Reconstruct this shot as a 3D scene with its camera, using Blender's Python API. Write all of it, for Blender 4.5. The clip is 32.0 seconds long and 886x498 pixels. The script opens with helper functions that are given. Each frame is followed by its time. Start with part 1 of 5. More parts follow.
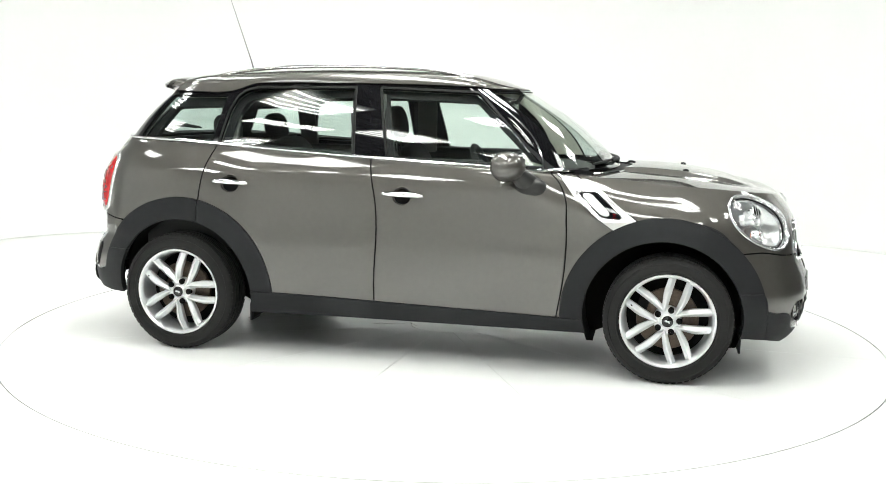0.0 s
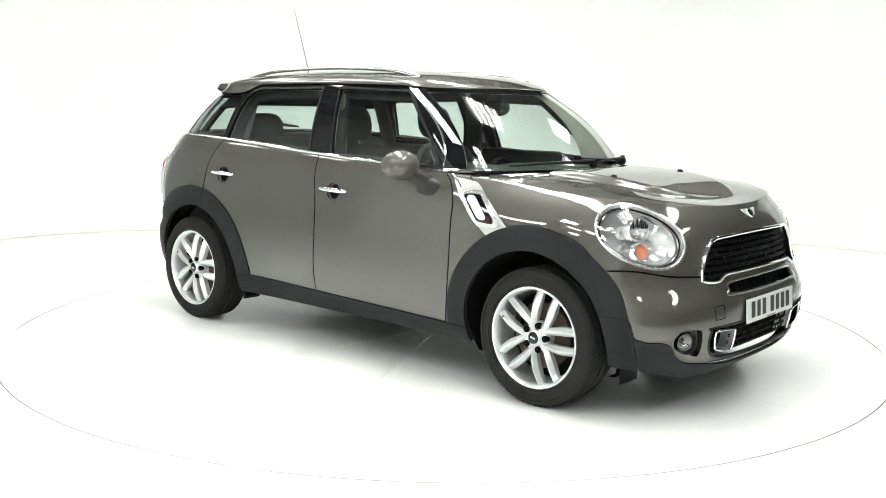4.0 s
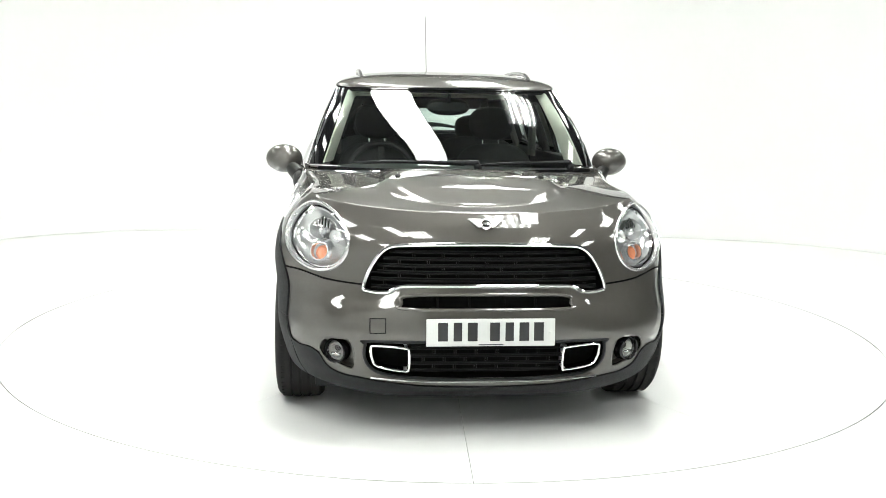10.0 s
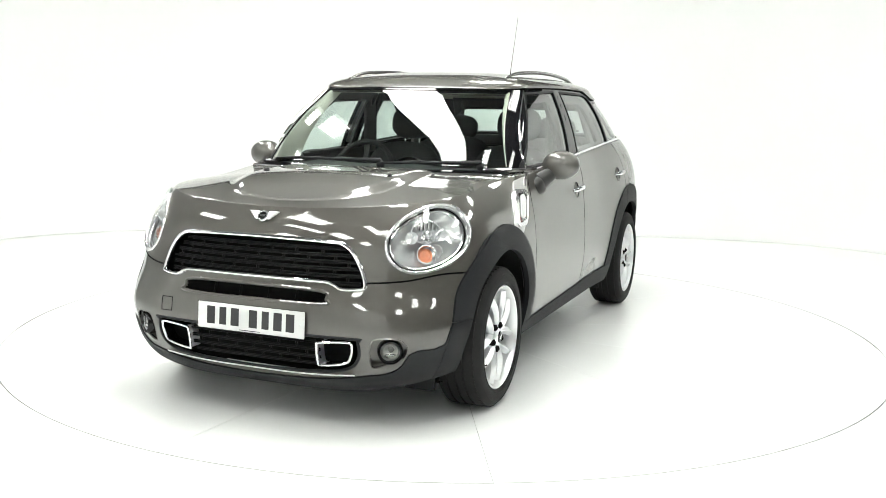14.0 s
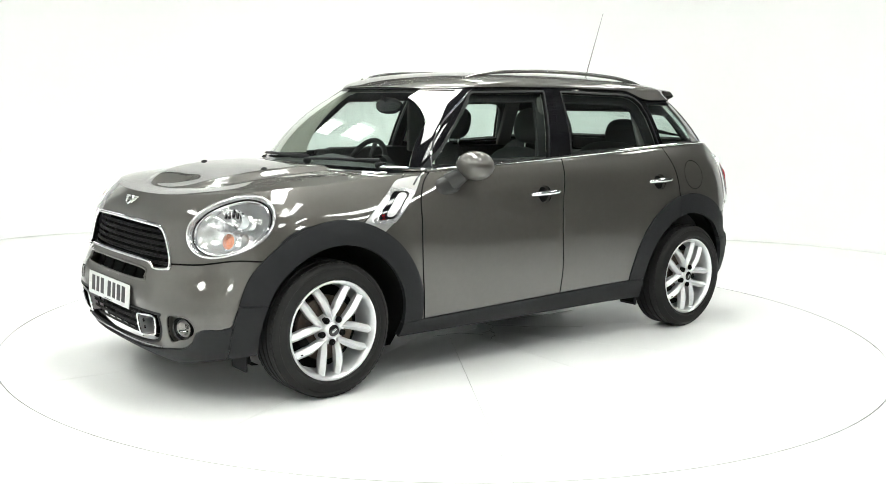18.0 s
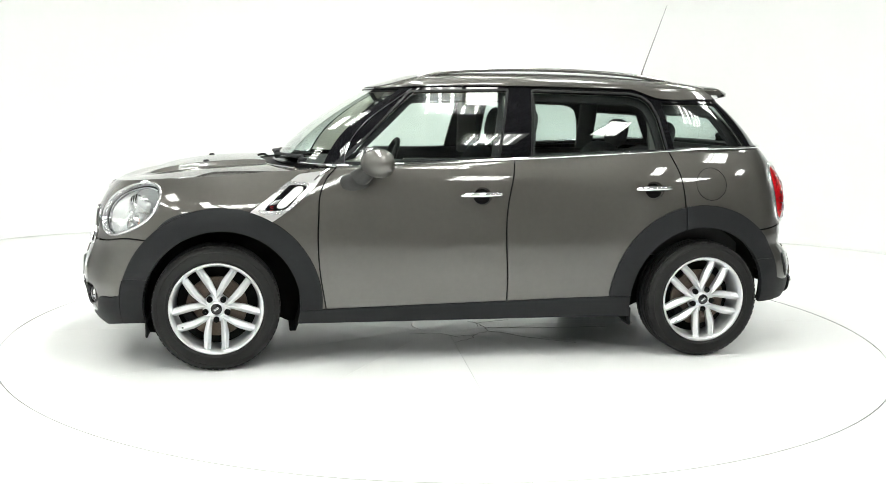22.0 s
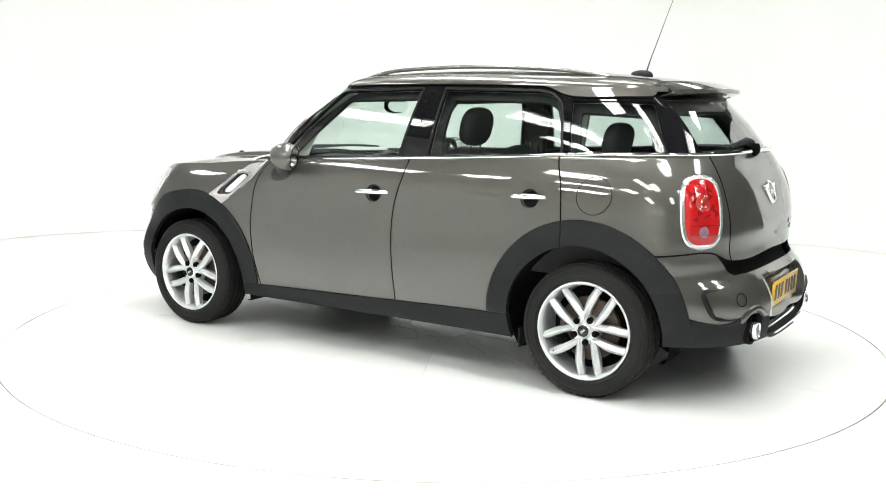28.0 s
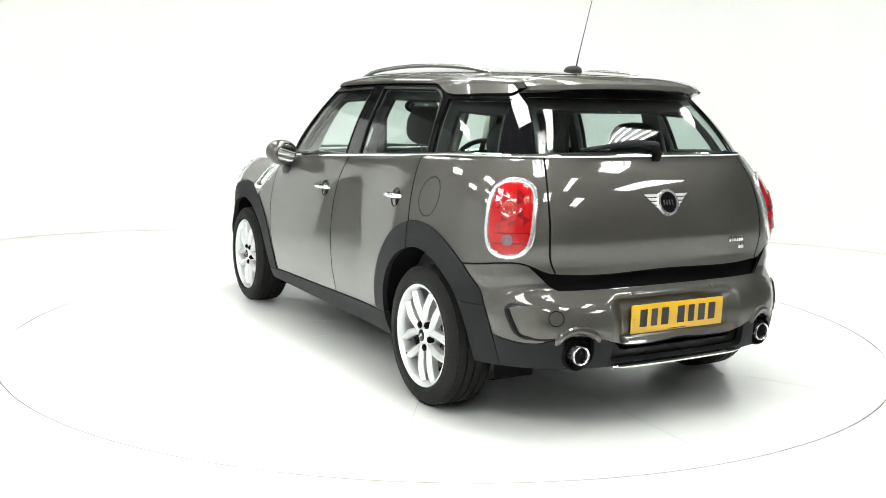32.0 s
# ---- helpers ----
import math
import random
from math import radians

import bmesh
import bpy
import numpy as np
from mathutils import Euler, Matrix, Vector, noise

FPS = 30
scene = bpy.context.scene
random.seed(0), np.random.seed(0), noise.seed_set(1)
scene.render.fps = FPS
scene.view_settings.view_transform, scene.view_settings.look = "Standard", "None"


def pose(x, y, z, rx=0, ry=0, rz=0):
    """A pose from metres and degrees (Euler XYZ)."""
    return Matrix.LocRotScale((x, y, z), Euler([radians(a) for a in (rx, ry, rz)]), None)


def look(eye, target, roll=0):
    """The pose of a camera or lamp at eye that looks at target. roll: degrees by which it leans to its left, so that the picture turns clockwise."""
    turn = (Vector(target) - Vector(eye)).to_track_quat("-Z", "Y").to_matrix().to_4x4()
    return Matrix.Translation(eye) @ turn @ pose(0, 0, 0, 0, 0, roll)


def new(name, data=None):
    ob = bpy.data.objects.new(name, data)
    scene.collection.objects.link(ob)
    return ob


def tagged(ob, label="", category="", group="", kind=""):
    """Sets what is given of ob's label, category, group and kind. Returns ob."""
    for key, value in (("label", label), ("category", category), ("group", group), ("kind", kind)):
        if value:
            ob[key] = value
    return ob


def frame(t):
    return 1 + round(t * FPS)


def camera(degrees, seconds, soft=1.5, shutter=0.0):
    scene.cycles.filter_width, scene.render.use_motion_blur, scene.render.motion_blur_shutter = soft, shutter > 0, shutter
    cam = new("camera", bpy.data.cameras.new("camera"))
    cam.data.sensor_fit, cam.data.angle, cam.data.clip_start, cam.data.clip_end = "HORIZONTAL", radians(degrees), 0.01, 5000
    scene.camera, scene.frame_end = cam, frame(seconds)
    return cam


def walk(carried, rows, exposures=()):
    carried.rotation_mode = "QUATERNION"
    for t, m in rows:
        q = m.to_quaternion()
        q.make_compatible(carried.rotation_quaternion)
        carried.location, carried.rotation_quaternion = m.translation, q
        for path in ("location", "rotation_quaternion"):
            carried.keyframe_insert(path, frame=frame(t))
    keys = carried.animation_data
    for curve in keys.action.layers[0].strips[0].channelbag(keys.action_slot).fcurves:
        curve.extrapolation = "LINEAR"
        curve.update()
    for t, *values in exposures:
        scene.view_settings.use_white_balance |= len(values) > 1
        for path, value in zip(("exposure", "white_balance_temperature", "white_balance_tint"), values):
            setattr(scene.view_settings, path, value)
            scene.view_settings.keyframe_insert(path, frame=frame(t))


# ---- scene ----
# the camera stands still and looks slightly down at the turntable
cam = camera(49.27, 32.0, soft=0.6)
EYE = Vector((0.0, -5.7683, 1.3477))
AIM = Vector((math.sin(-0.0020) * math.cos(-0.1485), math.cos(-0.0020) * math.cos(-0.1485), math.sin(-0.1485)))
CAM_POSE = look(EYE, EYE + AIM, 0.99)
walk(cam, [(0.0, CAM_POSE), (32.0, CAM_POSE)])
scene.view_settings.exposure = 0.39

# ---- light ----
world = bpy.data.worlds.new("studio_world")
scene.world = world
world.use_nodes = True
world.node_tree.nodes["Background"].inputs[0].default_value = (0.9, 0.95, 1.0, 1)
world.node_tree.nodes["Background"].inputs[1].default_value = 0.02



# ---- mesh tools ----
def spl(*pts):
    """A smooth curve through (a, b) pairs in order of a; holds its end slopes beyond them."""
    p = np.array(pts, float)
    a, b = p[:, 0], p[:, 1]
    m = np.gradient(b, a)

    def f(q):
        q = np.asarray(q, float)
        i = np.clip(np.searchsorted(a, q) - 1, 0, len(a) - 2)
        h = a[i + 1] - a[i]
        u = np.clip((q - a[i]) / h, 0, 1)
        y = (2 * u**3 - 3 * u**2 + 1) * b[i] + (u**3 - 2 * u**2 + u) * h * m[i] + (3 * u**2 - 2 * u**3) * b[i + 1] + (u**3 - u**2) * h * m[i + 1]
        return y + np.where(q < a[0], (q - a[0]) * m[0], 0) + np.where(q > a[-1], (q - a[-1]) * m[-1], 0)
    return f


def step(a, b, q):
    u = np.clip((np.asarray(q, float) - a) / (b - a), 0, 1)
    return u * u * (3 - 2 * u)


def loop_through(pts, n=6, sharp=False):
    """A closed smooth outline through control points."""
    p = np.array(pts, float)
    if sharp:
        return p
    a, b, c, d = np.roll(p, 1, 0), p, np.roll(p, -1, 0), np.roll(p, -2, 0)
    out = []
    for k in range(len(p)):
        for j in range(n):
            u = j / n
            out.append(0.5 * (2 * b[k] + (c[k] - a[k]) * u + (2 * a[k] - 5 * b[k] + 4 * c[k] - d[k]) * u * u + (3 * b[k] - a[k] - 3 * c[k] + d[k]) * u**3))
    return np.array(out)


def inside(outline, q):
    """Signed distance of the 2D points q to a closed outline, negative within."""
    p, r = outline, np.roll(outline, -1, 0)
    best, odd = np.full(len(q), 1e9), np.zeros(len(q), bool)
    for a, b in zip(p, r):
        e = b - a
        w = q - a
        k = np.clip((w @ e) / max(e @ e, 1e-12), 0, 1)
        best = np.minimum(best, np.hypot(w[:, 0] - k * e[0], w[:, 1] - k * e[1]))
        if a[1] != b[1]:
            odd ^= ((a[1] > q[:, 1]) != (b[1] > q[:, 1])) & (q[:, 0] < (b[0] - a[0]) * (q[:, 1] - a[1]) / (b[1] - a[1]) + a[0])
    return np.where(odd, -best, best)


class Skin:
    """A sheet of faces with points and normals that can be cut along curves."""

    def __init__(self, v, n, f):
        self.v, self.n, self.f = np.asarray(v, float), np.asarray(n, float), f

    def cut(self, fn):
        """Two sheets: where fn is negative, and where it is positive."""
        d = np.asarray(fn(self.v), float)
        d = np.where(np.abs(d) < 1e-6, 1e-6, d)
        low, high, seam, nv, nn = [], [], {}, [], []
        base = len(self.v)
        for f in self.f:
            sgn = [d[i] > 0 for i in f]
            if all(sgn):
                high.append(f)
            elif not any(sgn):
                low.append(f)
            else:
                a, b = [], []
                for i, j, si, sj in zip(f, f[1:] + f[:1], sgn, sgn[1:] + sgn[:1]):
                    (b if si else a).append(i)
                    if si != sj:
                        key = (min(i, j), max(i, j))
                        if key not in seam:
                            u = d[key[0]] / (d[key[0]] - d[key[1]])
                            seam[key] = base + len(nv)
                            nv.append(self.v[key[0]] * (1 - u) + self.v[key[1]] * u)
                            nn.append(self.n[key[0]] * (1 - u) + self.n[key[1]] * u)
                        a.append(seam[key])
                        b.append(seam[key])
                if len(a) > 2:
                    low.append(tuple(a))
                if len(b) > 2:
                    high.append(tuple(b))
        v = np.vstack([self.v, nv]) if nv else self.v
        n = np.vstack([self.n, nn]) if nv else self.n
        return Skin(v, n, low), Skin(v, n, high)

    def take(self, fn, gap=0.0):
        """Splits off what lies where fn is negative, with a gap along the seam: (taken, rest)."""
        a = self.cut(lambda p: fn(p) + gap)[0]
        b = self.cut(lambda p: fn(p) - gap)[1]
        return a, b

    def moved(self, out):
        k = out(self.v) if callable(out) else out
        return Skin(self.v + self.n * np.reshape(k, (-1, 1)) if np.ndim(k) else self.v + self.n * k, self.n, self.f)

    def tidy(self):
        used = sorted({i for f in self.f for i in f})
        where = {j: k for k, j in enumerate(used)}
        return Skin(self.v[used], self.n[used], [tuple(where[i] for i in f) for f in self.f])

    def sides(self):
        """The half on the car's left and the half on its right."""
        left = [f for f in self.f if self.v[list(f), 1].mean() > 0]
        right = [f for f in self.f if self.v[list(f), 1].mean() <= 0]
        return Skin(self.v, self.n, left), Skin(self.v, self.n, right)

    def mesh(self, name, depth=0.012):
        """A mesh with a rim that turns inwards by depth along its border."""
        s = self.tidy()
        n = s.n / np.maximum(np.linalg.norm(s.n, axis=1, keepdims=True), 1e-9)
        v, faces, soft = s.v.tolist(), list(s.f), [True] * len(s.f)
        if depth:
            count = {}
            for f in s.f:
                for i, j in zip(f, f[1:] + f[:1]):
                    count[(i, j)] = 1
            rim = {}

            def rim_of(i):
                if i not in rim:
                    rim[i] = len(v)
                    v.append(s.v[i].tolist())
                    v.append((s.v[i] - n[i] * depth).tolist())
                return rim[i]
            for i, j in count:
                if (j, i) not in count:
                    a, b = rim_of(i), rim_of(j)
                    faces.append((b, a, a + 1, b + 1))
                    soft.append(False)
        me = bpy.data.meshes.new(name)
        me.from_pydata(v, [], faces)
        me.shade_smooth()
        me.polygons.foreach_set("material_index", [0 if ok else 1 for ok in soft])
        loops = []
        for f, ok in zip(faces, soft):
            loops += [n[i].tolist() if ok else (0, 0, 0) for i in f]
        me.normals_split_custom_set(loops)
        return me


def sheet(grid, closed=False):
    """A sheet from a grid of points [row, column, xyz]; closed: the columns go round."""
    r, c = grid.shape[:2]
    du = np.roll(grid, -1, 1) - np.roll(grid, 1, 1) if closed else np.gradient(grid, axis=1)
    nrm = np.cross(du, np.gradient(grid, axis=0))
    nrm /= np.maximum(np.linalg.norm(nrm, axis=2, keepdims=True), 1e-9)
    f = []
    for i in range(r - 1):
        for j in range(c if closed else c - 1):
            k = (j + 1) % c
            f.append((i * c + j, i * c + k, (i + 1) * c + k, (i + 1) * c + j))
    return Skin(grid.reshape(-1, 3), nrm.reshape(-1, 3), f)


def data(name, v, f, angle=35, flat=False):
    me = bpy.data.meshes.new(name)
    me.from_pydata([tuple(map(float, p)) for p in v], [], [tuple(q) for q in f])
    me.update()
    if not flat:
        me.shade_smooth()
        me.set_sharp_from_angle(angle=radians(angle))
    return me


def part(name, shape, material, parent, label="", m=None):
    """One mesh object under a thing or under a part. shape: a mesh, a bmesh, a Skin or (points, faces)."""
    dark_rim = isinstance(shape, Skin) or (isinstance(shape, bpy.types.Mesh) and any(q.material_index for q in shape.polygons))
    if isinstance(shape, Skin):
        shape = shape.mesh(name)
    elif isinstance(shape, tuple):
        shape = data(name, *shape)
    elif isinstance(shape, bmesh.types.BMesh):
        me = bpy.data.meshes.new(name)
        shape.to_mesh(me)
        shape.free()
        me.shade_smooth()
        me.set_sharp_from_angle(angle=radians(35))
        shape = me
    if material and not shape.materials:
        shape.materials.append(material)
        if dark_rim:
            # painted and gloss panels get black rims, so their seams look shaded
            shape.materials.append(DARK if material in (PAINT, GLOSS) else material)
    ob = new(name, shape)
    if parent:
        ob.parent = parent
    if m is not None:
        ob.matrix_basis = m
    return tagged(ob, label) if label else ob


def merged(*shapes):
    v, f = [], []
    for a, b in shapes:
        k = len(v)
        v += [tuple(p) for p in a]
        f += [tuple(i + k for i in q) for q in b]
    return v, f


def put(shape, m):
    return [tuple(m @ Vector(p)) for p in shape[0]], shape[1]


def lathe(profile, n=48, axis="y", whole=True):
    """Turns (radius, height) points about an axis."""
    v, f = [], []
    k = len(profile)
    for j in range(n):
        a = 2 * math.pi * j / n
        for r, h in profile:
            c, s = r * math.cos(a), r * math.sin(a)
            v.append({"y": (c, h, s), "z": (c, s, h), "x": (h, c, s)}[axis])
    for j in range(n):
        a, b = j * k, (j + 1) % n * k
        for i in range(k - 1):
            q = (a + i, a + i + 1, b + i + 1, b + i)
            f.append(q[::-1] if axis == "z" else q)
    return v, f


def box(sx, sy, sz, bevel=0.0, at=(0, 0, 0), cuts=2):
    """A box with rounded edges, centred on at."""
    bm = bmesh.new()
    bmesh.ops.create_cube(bm, size=1, matrix=Matrix.Translation(at) @ Matrix.Diagonal((sx, sy, sz, 1)))
    if bevel:
        bmesh.ops.bevel(bm, geom=bm.edges[:], offset=bevel, segments=cuts, profile=0.5, affect="EDGES")
    return from_bm(bm)


def from_bm(bm):
    bm.verts.index_update()
    out = [tuple(v.co) for v in bm.verts], [tuple(v.index for v in f.verts) for f in bm.faces]
    bm.free()
    return out


def tube(path, radius, n=8, closed=False, flat=1.0):
    """A rod along a path of points. radius: a number or one for each point."""
    p = [Vector(q) for q in path]
    rad = radius if isinstance(radius, (list, tuple)) else [radius] * len(p)
    v, f = [], []
    side = None
    for i, q in enumerate(p):
        d = (p[(i + 1) % len(p)] - p[i - 1]) if closed or 0 < i < len(p) - 1 else (p[1] - p[0] if i == 0 else p[-1] - p[-2])
        d.normalize()
        side = d.orthogonal().normalized() if side is None else (side - d * side.dot(d)).normalized()
        up = d.cross(side)
        for j in range(n):
            a = 2 * math.pi * j / n
            v.append(tuple(q + (side * math.cos(a) + up * math.sin(a) * flat) * rad[i]))
    rows = len(p)
    for i in range(rows if closed else rows - 1):
        a, b = i * n, (i + 1) % rows * n
        for j in range(n):
            f.append((a + j, a + (j + 1) % n, b + (j + 1) % n, b + j))
    if not closed:
        f += [tuple(range(n))[::-1], tuple(range((rows - 1) * n, rows * n))]
    return v, f


def ball(rx, ry, rz, at=(0, 0, 0), n=20, m=14, power=2.0):
    """A rounded lump: an ellipsoid, or squarer with a higher power."""
    v, f = [], []

    def p(c):
        return math.copysign(abs(c) ** (2 / power), c)
    for i in range(m + 1):
        th = math.pi * i / m
        for j in range(n):
            a = 2 * math.pi * j / n
            v.append((at[0] + rx * p(math.sin(th)) * p(math.cos(a)), at[1] + ry * p(math.sin(th)) * p(math.sin(a)), at[2] + rz * p(math.cos(th))))
    for i in range(m):
        for j in range(n):
            f.append((i * n + j, (i + 1) * n + j, (i + 1) * n + (j + 1) % n, i * n + (j + 1) % n))
    return v, f
# ---- materials ----
def material(name, colour, rough=0.5, metal=0.0, coat=0.0, bump=0.0, scale=60.0, vary=0.0, spec=0.5, coat_rough=0.03):
    m = bpy.data.materials.new(name)
    m.use_nodes = True
    t = m.node_tree
    b = t.nodes["Principled BSDF"]
    b.inputs["Base Color"].default_value = (*colour, 1)
    b.inputs["Roughness"].default_value = rough
    b.inputs["Metallic"].default_value = metal
    b.inputs["Coat Weight"].default_value = coat
    b.inputs["Coat Roughness"].default_value = coat_rough
    b.inputs["Specular IOR Level"].default_value = spec
    if bump or vary:
        co = t.nodes.new("ShaderNodeTexCoord")
        fine = t.nodes.new("ShaderNodeTexNoise")
        fine.inputs["Scale"].default_value = scale
        fine.inputs["Detail"].default_value = 4
        t.links.new(co.outputs["Object"], fine.inputs["Vector"])
        if bump:
            bp = t.nodes.new("ShaderNodeBump")
            bp.inputs["Strength"].default_value = bump
            bp.inputs["Distance"].default_value = 0.002
            t.links.new(fine.outputs["Fac"], bp.inputs["Height"])
            t.links.new(bp.outputs["Normal"], b.inputs["Normal"])
        if vary:
            coarse = t.nodes.new("ShaderNodeTexNoise")
            coarse.inputs["Scale"].default_value = max(scale / 25, 1.5)
            coarse.inputs["Detail"].default_value = 3
            t.links.new(co.outputs["Object"], coarse.inputs["Vector"])
            add = t.nodes.new("ShaderNodeMath")
            add.operation = "ADD"
            t.links.new(fine.outputs["Fac"], add.inputs[0])
            t.links.new(coarse.outputs["Fac"], add.inputs[1])
            ramp = t.nodes.new("ShaderNodeMapRange")
            ramp.inputs["From Min"].default_value, ramp.inputs["From Max"].default_value = 0.6, 1.4
            ramp.inputs["To Min"].default_value, ramp.inputs["To Max"].default_value = 1 - vary, 1 + vary
            t.links.new(add.outputs[0], ramp.inputs["Value"])
            mul = t.nodes.new("ShaderNodeMix")
            mul.data_type, mul.blend_type = "RGBA", "MULTIPLY"
            mul.inputs["Factor"].default_value = 1
            mul.inputs["A"].default_value = (*colour, 1)
            t.links.new(ramp.outputs["Result"], mul.inputs["B"])
            t.links.new(mul.outputs["Result"], b.inputs["Base Color"])
    return m


def glass(name, tint, gloss=0.0, floor=0.04):
    """A clear pane: light goes straight through, tinted, and the surface mirrors at a slant."""
    m = bpy.data.materials.new(name)
    m.use_nodes = True
    t = m.node_tree
    t.nodes.remove(t.nodes["Principled BSDF"])
    clear, shine, mix = t.nodes.new("ShaderNodeBsdfTransparent"), t.nodes.new("ShaderNodeBsdfGlossy"), t.nodes.new("ShaderNodeMixShader")
    clear.inputs["Color"].default_value = (*tint, 1)
    shine.inputs["Color"].default_value = (1, 1, 1, 1)
    shine.inputs["Roughness"].default_value = gloss
    lw = t.nodes.new("ShaderNodeLayerWeight")
    lw.inputs["Blend"].default_value = 0.5
    power, add = t.nodes.new("ShaderNodeMath"), t.nodes.new("ShaderNodeMath")
    power.operation, add.operation = "POWER", "MULTIPLY_ADD"
    power.inputs[1].default_value = 4.0
    add.inputs[1].default_value, add.inputs[2].default_value = 1 - floor, floor
    t.links.new(lw.outputs["Facing"], power.inputs[0])
    t.links.new(power.outputs[0], add.inputs[0])
    t.links.new(add.outputs[0], mix.inputs[0])
    t.links.new(clear.outputs[0], mix.inputs[1])
    t.links.new(shine.outputs[0], mix.inputs[2])
    t.links.new(mix.outputs[0], t.nodes["Material Output"].inputs["Surface"])
    return m


def glow(name, colour, strength):
    m = bpy.data.materials.new(name)
    m.use_nodes = True
    b = m.node_tree.nodes["Principled BSDF"]
    b.inputs["Base Color"].default_value = (0.8, 0.8, 0.8, 1)
    b.inputs["Emission Color"].default_value = (*colour, 1)
    b.inputs["Emission Strength"].default_value = strength
    return m


PAINT = material("grey_brown_metallic_paint", (0.060, 0.056, 0.049), 0.46, 0.55, 1.0, vary=0.06, scale=900, coat_rough=0.01)
PAINT.node_tree.nodes["Principled BSDF"].inputs["Coat IOR"].default_value = 1.7
CLAD = material("black_grained_plastic", (0.0095, 0.0102, 0.0115), 0.60, bump=0.25, scale=700, vary=0.1, spec=0.24)
GLOSS = material("gloss_black", (0.005, 0.005, 0.006), 0.02)
# black plastic, and the painted-in shade of panel rims and gaps
DARK = material("black_plastic_and_gap_shade", (0.004, 0.004, 0.004), 0.85, spec=0.12)
CHROME = material("chrome", (0.86, 0.86, 0.87), 0.06, 1.0)
STEEL = material("brushed_steel", (0.45, 0.44, 0.42), 0.35, 1.0, vary=0.1, scale=200)
BRAKE = material("rusty_brake_iron", (0.115, 0.088, 0.070), 0.55, 0.6, vary=0.35, scale=90)
RUBBER = material("tyre_rubber", (0.0125, 0.0123, 0.0121), 0.65, bump=0.3, spec=0.2, scale=300, vary=0.12)
ALLOY = material("silver_alloy_paint", (0.76, 0.77, 0.78), 0.30, 0.65, 0.5, vary=0.02, scale=500)
SCREEN = glass("window_glass", (0.80, 0.875, 0.84), floor=0.055)
REARGLASS = glass("rear_window_glass", (0.72, 0.80, 0.765), floor=0.055)
LENS = glass("headlamp_glass", (0.96, 0.97, 0.97), floor=0.06)
RED = material("red_lamp_plastic", (0.42, 0.006, 0.008), 0.12, coat=0.3)
AMBER = material("amber_plastic", (0.72, 0.24, 0.12), 0.2, coat=0.6)
SEAT = material("charcoal_seat_cloth", (0.036, 0.037, 0.039), 0.85, bump=0.3, scale=500, vary=0.1)
CREAM = material("pale_headlining", (0.55, 0.55, 0.48), 0.85, bump=0.15, scale=600, vary=0.04)
DASH = material("black_dashboard_plastic", (0.011, 0.011, 0.012), 0.6, bump=0.2, scale=600)
WHITEPLATE = material("white_reflective_plate", (0.62, 0.63, 0.62), 0.35, coat=0.3)
YELLOWPLATE = material("yellow_reflective_plate", (0.66, 0.385, 0.014), 0.35, coat=0.3)
INK = material("black_letter_ink", (0.02, 0.02, 0.022), 0.5)
FLOOR = material("white_studio_floor_paint", (0.85, 0.855, 0.85), 0.20, vary=0.012, scale=30, bump=0.02)
WALL = material("white_studio_wall_paint", (0.85, 0.855, 0.85), 0.7, vary=0.01, scale=20)
SLOT = material("dark_turntable_gap", (0.32, 0.32, 0.32), 0.8)
TUBE = glow("fluorescent_tube", (0.975, 1.0, 0.948), 21.0)
PANEL = glow("soft_light_panel", (0.975, 1.0, 0.95), 18.0)
CEIL = material("dark_ceiling_sheet", (0.11, 0.112, 0.115), 0.6, vary=0.1, scale=8)
LAMPBOWL = material("silvered_reflector", (0.88, 0.89, 0.90), 0.16, 0.70, bump=0.16, scale=110)
TAILRING = material("orange_red_lens", (0.34, 0.020, 0.016), 0.12, coat=1.0)
DEEPRED = material("deep_red_lens", (0.22, 0.005, 0.007), 0.1, coat=1.0)
SMOKE = material("smoky_lens", (0.20, 0.10, 0.14), 0.12, coat=1.0)
DARKRED = material("dark_red_lens", (0.10, 0.004, 0.004), 0.15, coat=1.0)
REPEATER = material("pale_lens", (0.62, 0.63, 0.62), 0.15, coat=1.0)
MIRROR = material("mirror_silver", (0.86, 0.88, 0.87), 0.01, 1.0)
RAIL = material("satin_silver_rail", (0.42, 0.42, 0.42), 0.25, 0.9)
# four greys for the unseen walls, picked to brighten or darken the paint's reflections
UNSEEN_DARK = material("dark_grey_unseen_wall", (0.04, 0.04, 0.04), 0.8, vary=0.1, scale=10)
UNSEEN_PALE = material("pale_grey_unseen_wall", (0.80, 0.80, 0.79), 0.8, vary=0.1, scale=10)
UNSEEN_GREY = material("grey_unseen_wall", (0.42, 0.42, 0.415), 0.8, vary=0.1, scale=10)
UNSEEN_MID = material("mid_grey_unseen_wall", (0.15, 0.15, 0.148), 0.8, vary=0.1, scale=10)
FRIT = material("matt_black_edge", (0.004, 0.004, 0.004), 0.4, spec=0.25)
SATIN = material("satin_black_rubber", (0.006, 0.0062, 0.0066), 0.42, spec=0.22)
SILVER = material("satin_silver_plate", (0.50, 0.50, 0.495), 0.30, 0.75, 0.5)
PLATED = material("satin_plated_plastic", (0.78, 0.78, 0.79), 0.22, 0.88, 0.5)
BRIGHT = material("bright_plated_plastic", (0.86, 0.86, 0.87), 0.28, 0.62, 0.6)
SLAT = material("satin_black_grille_plastic", (0.003, 0.003, 0.0033), 0.40, spec=0.16)
